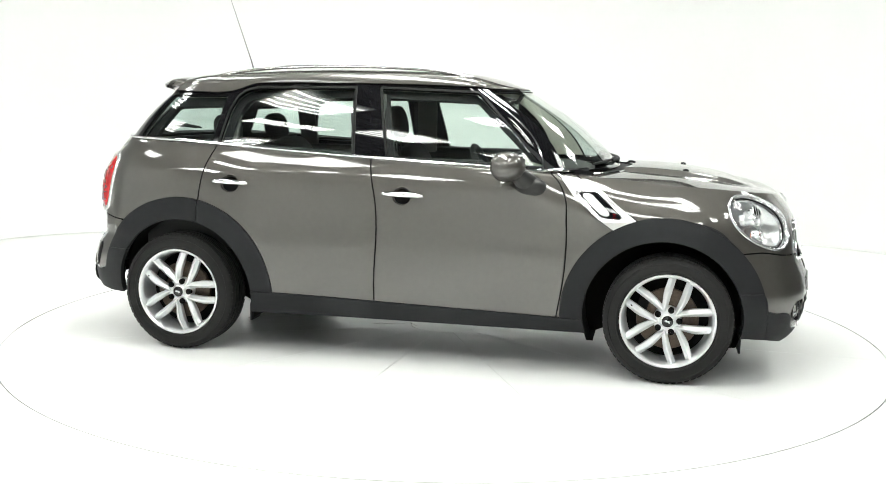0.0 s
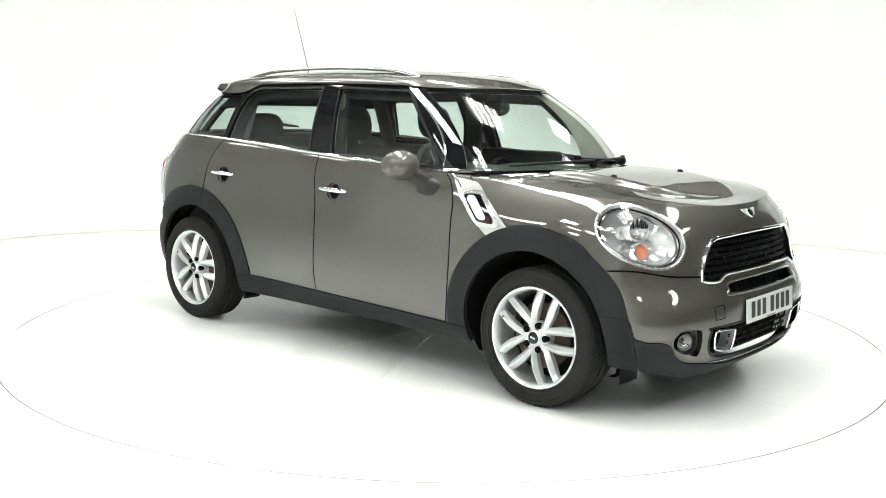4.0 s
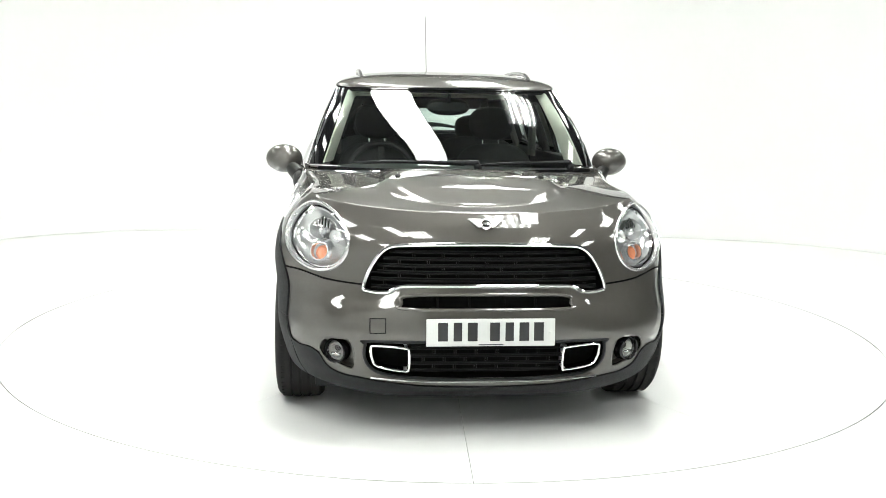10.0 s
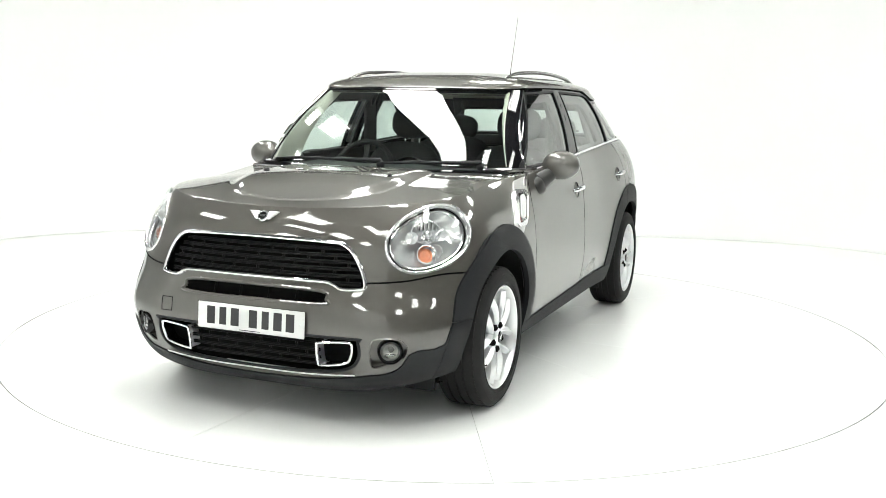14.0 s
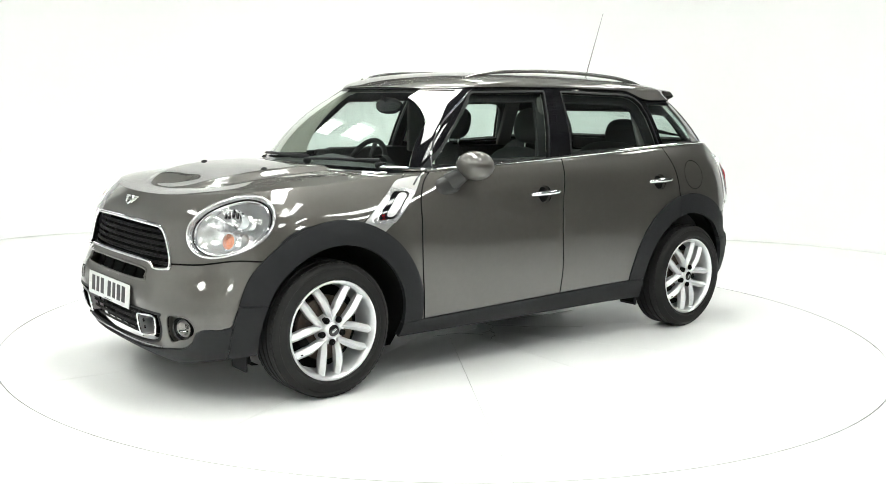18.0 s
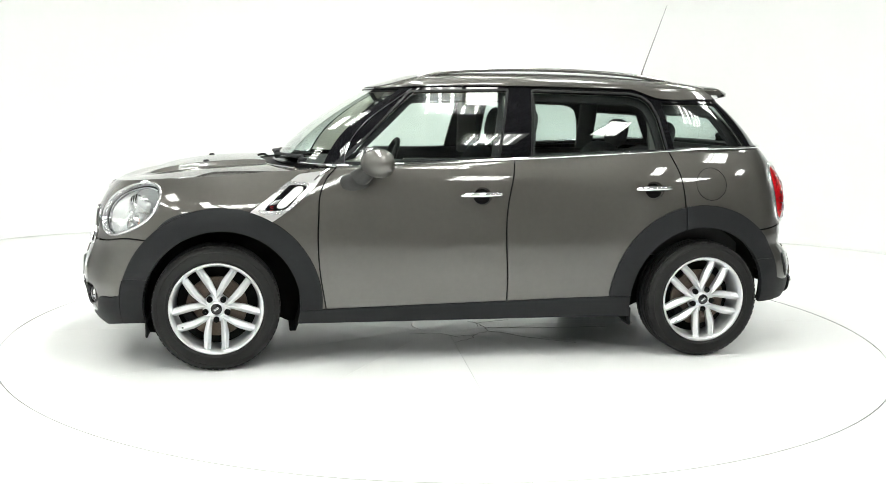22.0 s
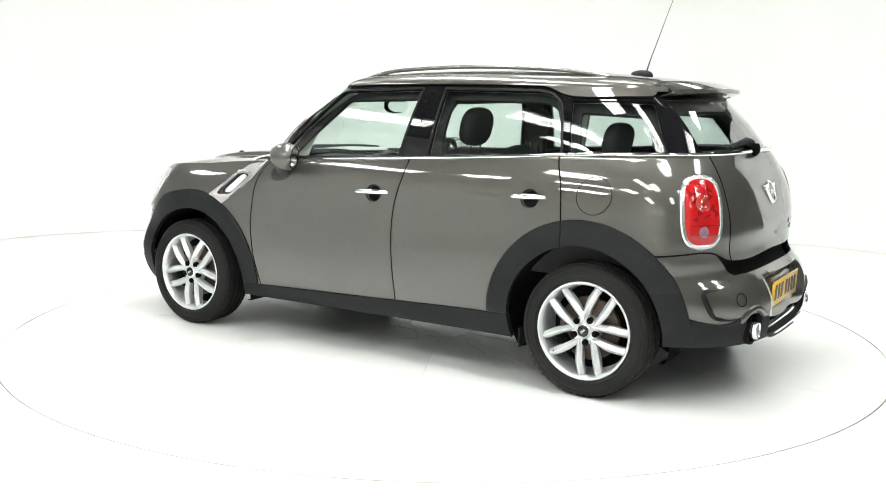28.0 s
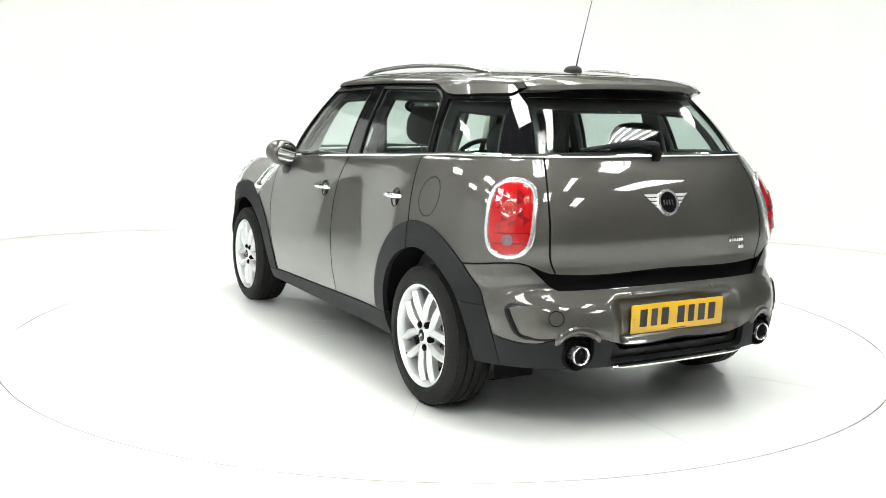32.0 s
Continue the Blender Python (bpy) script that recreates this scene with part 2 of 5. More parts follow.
SOFTCHROME = material("satin_chrome", (0.82, 0.82, 0.83), 0.2, 1.0)
STEM = material("dark_grey_satin_plastic", (0.018, 0.018, 0.0175), 0.42, vary=0.06, scale=400, spec=0.4)
SEATGREY = material("dark_pillar_plastic", (0.10, 0.10, 0.092), 0.7, bump=0.15, scale=500)
# ---- the studio ----
RING = 2.528
CENTRE = Vector((0.005, 0.077, 0.0))


def studio():
    # white floor with a round hole for the turntable
    n = 96
    v, f = [], []
    rows = [(RING + 0.006, 2.0), (RING + 0.5, 2.0), (3.6, 2.4), (9.0, 12.0)]
    for r, p in rows:
        for j in range(n):
            a = 2 * math.pi * j / n
            c, s = math.cos(a), math.sin(a)
            k = (abs(c) ** p + abs(s) ** p) ** (-1 / p)
            v.append((r * k * c + 0.005 * (r < 3), r * k * s + 0.077 * (r < 3), 0))
    for i in range(len(rows) - 1):
        for j in range(n):
            f.append((i * n + j, (i + 1) * n + j, (i + 1) * n + (j + 1) % n, i * n + (j + 1) % n))
    fl = new("floor", data("floor", v, f, 60))
    fl.data.materials.append(FLOOR)
    tagged(fl, "glossy white painted studio floor around the turntable", "floor", kind="structure")
    # white backdrop: a broad curved cove behind the turntable, its ends turning forwards
    v, f = [], []
    cols = 60
    prof = [(0.0, 0.003)] + [(1.6 * math.sin(a), 0.003 + 1.6 * (1 - math.cos(a))) for a in np.linspace(0.12, math.pi / 2, 9)] + [(1.6, 3.2)]
    for j in range(cols + 1):
        a = radians(-57 + 121 * j / cols)
        c, s = math.cos(a), math.sin(a)
        k = (abs(c) ** 4 + abs(s) ** 4) ** (-0.25)
        for d, z in prof:
            v.append(((4.6 + d) * k * s * 1.02, (4.4 + d) * k * c, z))
    m = len(prof)
    for j in range(cols):
        for i in range(m - 1):
            f.append((j * m + i, (j + 1) * m + i, (j + 1) * m + i + 1, j * m + i + 1))
    wl = new("backdrop", data("backdrop", v, f, 60))
    wl.data.materials.append(WALL)
    tagged(wl, "seamless white curved studio backdrop rising from the floor", "backdrop", kind="structure")
    # plain unseen walls added around, each grey chosen for the car's reflections
    hall = []
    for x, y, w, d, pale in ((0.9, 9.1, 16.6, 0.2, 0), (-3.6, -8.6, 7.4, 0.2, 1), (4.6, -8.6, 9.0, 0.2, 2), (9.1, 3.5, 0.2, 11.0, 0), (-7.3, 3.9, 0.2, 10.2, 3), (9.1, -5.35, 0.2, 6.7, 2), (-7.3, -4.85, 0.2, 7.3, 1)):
        wall = new("unseen_wall", data("unseen_wall", *box(w, d, 5.0, 0, (x, y, 2.5))))
        wall.data.materials.append((UNSEEN_DARK, UNSEEN_PALE, UNSEEN_MID, UNSEEN_GREY)[pale])
        tagged(wall, ("plain dark grey unseen wall, toned for reflections", "plain pale grey unseen wall, toned for reflections", "plain mid grey unseen wall, toned for reflections", "plain grey unseen wall, toned for reflections")[pale], "wall", kind="structure")
    height = 4.6
    # ring gap and what lies under it
    gp = new("turntable_gap", data("turntable_gap", *lathe([(RING + 0.02, -0.02), (RING - 0.02, -0.02)], 128, "z")))
    gp.data.materials.append(SLOT)
    tagged(gp, "thin dark circular gap between turntable and floor", "floor gap", kind="structure")
    # dark sheet ceiling with ridges
    v, f = [], []
    cols = 170
    for j in range(cols + 1):
        x = -9 + 18 * j / cols
        z = height + 0.025 * (j % 2)
        v += [(x, -9, z), (x, 9, z)]
    for j in range(cols):
        f.append((2 * j + 2, 2 * j + 3, 2 * j + 1, 2 * j))
    ce = new("ceiling", data("ceiling", v, f, flat=True))
    ce.data.materials.append(CEIL)
    tagged(ce, "dark ridged sheet ceiling high above the studio", "ceiling", kind="structure")


studio()


def turntable():
    top = new("turntable", None)
    tagged(top, "round white painted car turntable flush with the floor", "turntable")
    hub, n, gap = 0.205, 14, 0.0008
    part("centre_cap", lathe([(0.0005, 0.0), (hub - 0.003, 0.0), (hub - 0.002, -0.02)], 64, "z"), FLOOR, top, "round white centre cap of the turntable")

    def wedge():
        """One twelfth of the turntable's top, with worn edges."""
        v, f = [], []
        for r in (hub, 0.8, 1.6, RING - 0.002):
            for j in range(n + 1):
                half = math.pi / 12 - gap / r
                a = -half + 2 * half * j / n
                v.append((r * math.cos(a), r * math.sin(a), 0))
        for i in range(3):
            for j in range(n):
                f.append((i * (n + 1) + j, (i + 1) * (n + 1) + j, (i + 1) * (n + 1) + j + 1, i * (n + 1) + j + 1))
        rim = [j for j in range(n + 1)] + [i * (n + 1) + n for i in (1, 2, 3)] + [3 * (n + 1) + j for j in range(n - 1, -1, -1)] + [i * (n + 1) for i in (2, 1)]
        k = len(v)
        v += [(v[i][0], v[i][1], -0.02) for i in rim]
        for j in range(len(rim)):
            a, b = rim[j], rim[(j + 1) % len(rim)]
            f.append((a, b, k + (j + 1) % len(rim), k + j)[::-1])
        return data("floor_segment", v, f, 35)
    seg = wedge()
    for j in range(12):
        part("floor_segment", seg, FLOOR, top, m=pose(0, 0, 0, 0, 0, 41.5 + 30 * j))
    # fine cracks in the paint near the middle
    cracks = (((-0.05, 0.30), (-0.12, 0.285), (-0.23, 0.20), (-0.233, 0.10), (-0.21, -0.02), (-0.16, -0.075)), ((-0.23, 0.205), (-0.31, 0.25), (-0.40, 0.36), (-0.52, 0.44), (-0.67, 0.54)),
              ((-0.233, 0.10), (-0.33, 0.115), (-0.48, 0.128), (-0.66, 0.155), (-0.99, 0.162)), ((-0.21, -0.02), (-0.31, -0.06), (-0.43, -0.09)), ((-0.03, 0.34), (0.07, 0.224), (0.245, 0.20)), ((-0.12, 0.285), (-0.10, 0.36), (0.02, 0.45)))
    for line in cracks:
        pts = []
        for (x0, y0), (x1, y1) in zip(line, line[1:]):
            for k in range(5):
                u = k / 5
                w = 0.006 * math.sin(37 * (x0 + y1) + 2.3 * k)
                pts.append((x0 + (x1 - x0) * u + w, y0 + (y1 - y0) * u - w, 0.0006))
        part("floor_crack", tube(pts + [(*line[-1], 0.0006)], 0.0016, 4), SLOT, top, "fine crack in the white floor paint")
    part("underplate", lathe([(0.0005, -0.022), (RING - 0.01, -0.022)], 96, "z"), SLOT, top, "dark plate under the segments")
    return top


TABLE = turntable()


def tube_light(x, y, z, turn, tubes, length=1.2, pitch=0.13):
    """A fluorescent fitting with bare tubes that hangs under the ceiling."""
    t = new("fluorescent_fitting", None)
    t.matrix_basis = pose(x, y, z, 0, 0, turn)
    tagged(t, "white ceiling fitting with a row of bright fluorescent tubes", "ceiling light", "studio lights")
    w = pitch * tubes
    part("housing", box(length + 0.1, w + 0.08, 0.05, 0.01, (0, 0, 0.06)), WALL, t)
    for k in range(tubes):
        yy = (k - (tubes - 1) / 2) * pitch
        part("tube", put(lathe([(0.0005, -length / 2), (0.019, -length / 2), (0.019, length / 2), (0.0005, length / 2)], 10, "x"), Matrix.Translation((0, yy, 0))), TUBE, t)
    for x0 in (-length / 2, length / 2):
        part("end_cap", box(0.03, w, 0.06, 0.005, (x0 * 1.02, 0, 0.03)), WALL, t)
    part("hanger", tube([(0, 0, 0.08), (0, 0, 4.6 - z)], 0.008, 6), STEEL, t)
    return t


def soft_panel(x, y, z, tilt, turn, w, h):
    t = new("soft_light_panel", None)
    t.matrix_basis = pose(x, y, z, tilt, 0, turn)
    tagged(t, "glowing white rectangular soft light panel under the ceiling", "studio light", "studio lights")
    for hx in (-w / 2 + 0.1, w / 2 - 0.1):
        part("hanger", tube([(hx, 0, 0.03), (hx, 0, -(4.6 - z)) if tilt else (hx, 0, 4.6 - z)], 0.006, 6), STEEL, t)
    part("diffuser", box(w, h, 0.02, 0.004, (0, 0, 0)), PANEL, t)
    part("frame", merged(box(w + 0.06, 0.03, 0.06, 0, (0, h / 2 + 0.02, 0.02)), box(w + 0.06, 0.03, 0.06, 0, (0, -h / 2 - 0.02, 0.02)),
                         box(0.03, h, 0.06, 0, (w / 2 + 0.02, 0, 0.02)), box(0.03, h, 0.06, 0, (-w / 2 - 0.02, 0, 0.02)), box(w, h, 0.01, 0, (0, 0, 0.04))), GLOSS, t)
    return t


# every fitting lies along one slanting line of the ceiling
SLANT = 14.5
# the three at y = 3.4 are added to light the backdrop
for sx, sy in ((-4.9, -1.6), (-2.6, -2.6), (1.1, -2.8), (3.7, -1.5), (5.9, -2.7), (-5.0, -5.0), (-2.7, -5.3), (-0.25, -4.9), (2.5, -5.5), (5.2, -5.4), (1.3, -7.2), (-1.9, -7.4),
               (1.4, 1.2), (-2.5, 1.4), (-4.5, 1.2), (4.2, 1.2), (0.5, 3.4), (-3.2, 3.4), (3.2, 3.4)):
    tube_light(sx, sy, 4.2, 90 + SLANT, 5)
soft_panel(-0.47, 0.1, 4.1, 0, SLANT, 0.64, 4.2)
for sx, sy, w in ((1.2, -2.1, 1.4), (-0.9, -4.3, 1.6), (3.2, -3.7, 1.4), (-3.4, -3.8, 1.4)):
    soft_panel(sx, sy, 4.1, 0, SLANT, 0.3, w)
# ---- the car ----
# x forward, y to the car's left, z up; the middle between the axles on the ground
car = new("car", None)
tagged(car, "grey-brown compact five-door car with black arch trim", "car")

nose_x = spl((0.15, 1.86), (0.2, 1.935), (0.27, 1.978), (0.38, 2.004), (0.46, 2.012), (0.53, 2.006), (0.59, 1.988), (0.64, 1.970), (0.72, 1.953), (0.79, 1.932), (0.86, 1.895), (0.918, 1.845))
tail_x = spl((0.25, -1.985), (0.30, -2.015), (0.40, -2.03), (0.50, -2.02), (0.56, -1.985), (0.61, -1.925), (0.68, -1.912), (0.80, -1.920), (0.95, -1.890), (1.05, -1.848), (1.14, -1.79))
bonnet_z = spl((0.8, 1.035), (0.95, 1.03), (1.17, 1.02), (1.37, 1.008), (1.54, 0.988), (1.71, 0.956), (1.83, 0.918))
side_mid = spl((0.15, 0.74), (0.22, 0.79), (0.30, 0.82), (0.36, 0.832), (0.46, 0.848), (0.58, 0.853), (0.75, 0.845), (0.86, 0.832), (0.94, 0.817), (1.00, 0.797), (1.06, 0.766), (1.16, 0.70))
side_front = spl((0.15, 0.72), (0.25, 0.805), (0.35, 0.842), (0.45, 0.862), (0.53, 0.869), (0.62, 0.872), (0.70, 0.869), (0.78, 0.855), (0.86, 0.822), (0.93, 0.764), (0.98, 0.70), (1.03, 0.63))
side_rear = spl((0.15, 0.76), (0.25, 0.83), (0.38, 0.872), (0.52, 0.889), (0.70, 0.888), (0.83, 0.878), (0.92, 0.863), (1.0, 0.839), (1.06, 0.810), (1.10, 0.784), (1.16, 0.735))
belt_z = spl((-1.2, 1.116), (-0.3, 1.066), (0.3, 1.033), (0.75, 1.012), (0.95, 1.0), (1.3, 0.968))
FRONT_C, REAR_C = 1.3, -1.2


def side_y(x, z):
    f, r = step(0.55, 1.25, x), step(-0.5, -1.15, x)
    return side_mid(z) * (1 - f - r) + side_front(z) * f + side_rear(z) * r


def round_off(a, n):
    c, s = np.cos(a), np.sin(a)
    k = (np.abs(c) ** n + np.abs(s) ** n) ** (-1 / n)
    return c * k, s * k


def lower_grid(nf=64, ns=128, nr=52, nv=64, nl=40):
    """The left half of the lower body: columns from nose to tail, rows from the sill up and over the bonnet."""
    kind = np.r_[np.zeros(nf), np.ones(ns), np.full(nr, 2)]
    p = np.r_[np.linspace(0, 1, nf, endpoint=False), np.linspace(0, 1, ns, endpoint=False), np.linspace(0, 1, nr)]
    a_f, a_r = p * math.pi / 2, p * math.pi / 2
    xs = FRONT_C + (REAR_C - FRONT_C) * p
    top = np.select([kind == 0, kind == 1, kind == 2], [0.911 + 0.057 * np.sin(a_f) ** 2, belt_z(xs), 1.116 + 0.02 * np.sin(a_r)])
    low = np.select([kind == 0, kind == 1, kind == 2], [0.160 + 0.085 * step(0.42, 0.93, np.sin(a_f)), np.full_like(xs, 0.225), np.full_like(xs, 0.288)])
    rows = []
    for k in range(nv):
        z = low + (top - low) * k / (nv - 1)
        cf, sf = round_off(a_f, 3.4 - 0.76 * step(0.40, 0.62, z) + 0.08 * step(0.68, 0.82, z))
        cr, sr = round_off(math.pi / 2 - a_r, 3.8 - 0.5 * step(0.66, 0.56, z))
        x = np.select([kind == 0, kind == 1, kind == 2], [FRONT_C + (nose_x(z) - FRONT_C) * cf, xs, REAR_C + (tail_x(z) - REAR_C) * cr])
        y = np.select([kind == 0, kind == 1, kind == 2], [side_front(z) * sf, side_y(xs, z), side_rear(z) * sr])
        # the hollow for the rear number plate
        x = x + np.where(kind == 2, 0.04 * step(0.335, 0.305, np.abs(y)) * step(0.383, 0.402, z) * step(0.568, 0.548, z), 0)
        rows.append(np.stack([x, y, z], 1))
    c = rows[-1]
    qx = np.where(c[:, 0] > 1.2, 1.2 + (c[:, 0] - 1.2) * 0.64, c[:, 0])
    hc = np.where(c[:, 0] > 0.7, bonnet_z(np.clip(c[:, 0], 0.7, 1.83)), c[:, 2] + 0.02)
    for k in range(1, nl + 1):
        f = (k / nl) ** 1.3
        x = c[:, 0] + (qx - c[:, 0]) * f
        h = np.where(c[:, 0] > 0.7, bonnet_z(np.clip(x, 0.7, 1.83)), c[:, 2] + 0.02)
        u = 1 - f
        z = h + (c[:, 2] - hc) * u**2.6
        rows.append(np.stack([x, c[:, 1] * u, z], 1))
    g = np.array(rows)
    # one smooth crown over the whole bonnet, which meets the body's edge
    ahead = c[:, 0] > 0.7

    def terms(x, y):
        x = x - 1.3
        return np.stack([x**i * np.abs(y) ** j for i in range(5) for j in (0, 2, 4, 6) if i + j < 8], -1)
    lid, edge = g[nv:, ahead], c[ahead]
    fit = np.linalg.lstsq(terms(lid[..., 0], lid[..., 1]).reshape(-1, terms(lid[:1, :1, 0], lid[:1, :1, 1]).shape[-1]), lid[..., 2].ravel(), rcond=None)[0]
    off = edge[:, 2] - terms(edge[:, 0], edge[:, 1]) @ fit
    w = (1 - (np.arange(1, nl + 1) / nl)[:, None] ** 1.3) ** 5
    lid[..., 2] = terms(lid[..., 0], lid[..., 1]) @ fit + off * w
    g[nv:, ahead] = lid
    # the raised middle of the bonnet, which falls away towards the nose
    lid = g[nv:]
    lid[..., 2] -= 0.024 * step(1.30, 1.72, lid[..., 0]) * step(0.0, 0.9, np.arange(1, nl + 1) / nl)[:, None]
    u = 1 - (np.arange(1, nl + 1) / nl)[:, None] ** 1.3
    lid[..., 2] += 0.022 * step(0.60, 0.50, u) * step(0.8, 1.2, lid[..., 0]) * step(1.80, 1.55, lid[..., 0]) * (c[:, 0] > 0.7)
    return g


def both_sides(g):
    """Closes a left-half grid to a full ring."""
    other = g[:, -2:0:-1].copy()
    other[..., 1] *= -1
    return np.concatenate([g, other], 1)


BODY = sheet(both_sides(lower_grid()), True)
GAP = 0.0036


def xz(p):
    return p[:, [0, 2]]


def yz(p):
    return np.stack([np.abs(p[:, 1]), p[:, 2]], 1)


def disc(x0, z0, r):
    return lambda p: np.hypot(p[:, 0] - x0, p[:, 2] - z0) - r


ARCHES = ((1.268, 0.322, 0.388, 0.500), (-1.272, 0.328, 0.388, 0.506))
rest = BODY
for x0, z0, r_in, r_out in ARCHES:
    rest = rest.cut(disc(x0, z0, r_in))[1]
shell = rest

# wheel-arch trim, low trim round the ends, sills
lip_front = spl((0.0, 0.215), (0.3, 0.228), (0.5, 0.255), (0.6, 0.276), (0.64, 0.303), (0.665, 0.345), (0.70, 0.366), (0.765, 0.376), (0.787, 0.40), (0.80, 0.47), (0.82, 0.62))
lip_rear = spl((0.0, 0.385), (0.34, 0.388), (0.42, 0.410), (0.51, 0.428), (0.60, 0.415), (0.68, 0.395), (0.78, 0.415), (0.84, 0.45), (0.9, 0.48))
PIPE_Y, PIPE_Z = 0.512, 0.349


def low_trim(p):
    a = np.abs(p[:, 1])
    front = np.where(p[:, 0] > 1.3, p[:, 2] - lip_front(a), 9)
    back = np.where(p[:, 0] < -1.3, p[:, 2] - lip_rear(a), 9)
    return np.minimum(front, back)


def arch_trim(p):
    return np.minimum(disc(*ARCHES[0][:2], ARCHES[0][3])(p), disc(*ARCHES[1][:2], ARCHES[1][3])(p))


def sill_trim(p):
    return np.where(np.abs(p[:, 0]) < 1.0, p[:, 2] - (0.318 - 0.026 * p[:, 0]), 9)


sills, rest = rest.take(sill_trim, 0.0012)
arches, rest = rest.take(arch_trim, 0.0012)
lows, rest = rest.take(low_trim, 0.0012)
f_arch, r_arch = arches.cut(lambda p: -p[:, 0])
for a, lab in ((f_arch, "front"), (r_arch, "rear")):
    # the arch trim is proud of the body and ends at the low trim's seam
    bow = a.moved(0.007)
    if lab == "front":
        low_bit, bow = bow.take(lambda p: np.where(p[:, 0] > 1.3, p[:, 2] - 0.47, 9), 0.001)
    else:
        low_bit, bow = bow.take(lambda p: np.where(p[:, 0] < -1.3, p[:, 2] - 0.535, 9), 0.001)
    if lab == "rear":
        ahead, bow = bow.take(lambda p: -1.172 - p[:, 0], 0.003)
        for half in ahead.sides():
            part("door_arch_trim", half.mesh("door_arch_trim", 0.022), CLAD, car, "black plastic arch trim on the rear door")
    for half in bow.sides():
        part("arch_trim", half.mesh("arch_trim", 0.022), CLAD, car, "black plastic wheel-arch trim")
    for half in low_bit.sides():
        part("arch_trim_end", half.mesh("arch_trim_end", 0.022), CLAD, car, "black plastic lower arch trim")
lf, lr = lows.cut(lambda p: -p[:, 0])
lr = lr.cut(lambda p: np.hypot(np.abs(p[:, 1]) - PIPE_Y, np.minimum(p[:, 2] - PIPE_Z, 0.3 * (p[:, 2] - PIPE_Z))) - 0.062)[1]
part("front_lower_trim", lf.moved(0.006).mesh("front_lower_trim", 0.03), CLAD, car, "black plastic lower front bumper trim")
under, lr = lr.cut(lambda p: np.maximum(np.abs(p[:, 1]) - 0.37, 0.305 - p[:, 2]))
part("plate_recess", under.moved(-0.035).mesh("plate_recess", 0.01), FRIT, car, "black recess under the number plate")
part("rear_lower_trim", lr.moved(0.004).mesh("rear_lower_trim", 0.03), CLAD, car, "black plastic lower rear bumper trim")
for half in sills.sides():
    part("sill_trim", half.moved(0.008).mesh("sill_trim", 0.03), CLAD, car, "black plastic sill trim")

# panel seams
seam_front = spl((0.0, 0.630), (0.5, 0.632), (0.64, 0.642), (0.77, 0.664), (0.82, 0.660), (0.9, 0.652))
seam_rear = spl((0.0, 0.662), (0.5, 0.662), (0.60, 0.672), (0.68, 0.708), (0.9, 0.69))
hatch_edge = spl((0.55, 0.55), (0.67, 0.565), (0.72, 0.585), (0.88, 0.590), (1.05, 0.570), (1.137, 0.545))
door_a = spl((0.2, 0.735), (0.312, 0.752), (0.507, 0.783), (0.773, 0.788), (0.919, 0.769), (0.98, 0.735), (1.028, 0.685), (1.06, 0.65))
door_b = spl((0.2, -0.202), (0.344, -0.202), (0.848, -0.199), (0.994, -0.231), (1.07, -0.243), (1.1, -0.248))
door_c = spl((0.2, -1.17), (0.748, -1.17), (0.865, -1.163), (0.995, -1.142), (1.11, -1.1), (1.15, -1.09))
clam = spl((0.6, 1.42), (0.795, 1.142), (0.909, 0.974), (1.019, 0.808), (1.06, 0.75))

front_bumper, rest = rest.take(lambda p: np.where(p[:, 0] > 1.3, p[:, 2] - seam_front(np.abs(p[:, 1])), 9), GAP)
rear_bumper, rest = rest.take(lambda p: np.where(p[:, 0] < -1.5, p[:, 2] - seam_rear(np.abs(p[:, 1])), 9), GAP)
# the dark step between bumper and tailgate
rear_bumper = rear_bumper.cut(lambda p: np.where(p[:, 0] < -1.5, np.maximum(0.600 - p[:, 2], np.abs(p[:, 1]) - 0.57 - (p[:, 2] - 0.60)), 9))[1]


def cabin(p):
    front = 1.09 - 0.20 * (np.abs(p[:, 1]) / 0.7) ** 2.2
    back = (np.abs(np.minimum(p[:, 0] + 1.215, 0) / 0.6) ** 3.5 + np.abs(p[:, 1] / 0.745) ** 3.5) ** (1 / 3.5)
    return np.maximum(np.maximum(np.abs(p[:, 1]) - 0.69, (back - 0.93) * 0.6), np.maximum(p[:, 0] - front, -1.775 - p[:, 0]))


rest = rest.cut(lambda p: np.maximum(cabin(p), 0.93 - p[:, 2]))[1]
bonnet, rest = rest.take(lambda p: clam(p[:, 2]) - p[:, 0], GAP)
hatch, rest = rest.take(lambda p: np.where(p[:, 0] < -1.6, np.abs(p[:, 1]) - hatch_edge(p[:, 2]), 9), GAP)
scuttle, rest = rest.take(lambda p: door_a(p[:, 2]) - p[:, 0], GAP)
front_door, rest = rest.take(lambda p: door_b(p[:, 2]) - p[:, 0], GAP)
rear_door, quarter = rest.take(lambda p: door_c(p[:, 2]) - p[:, 0], GAP)


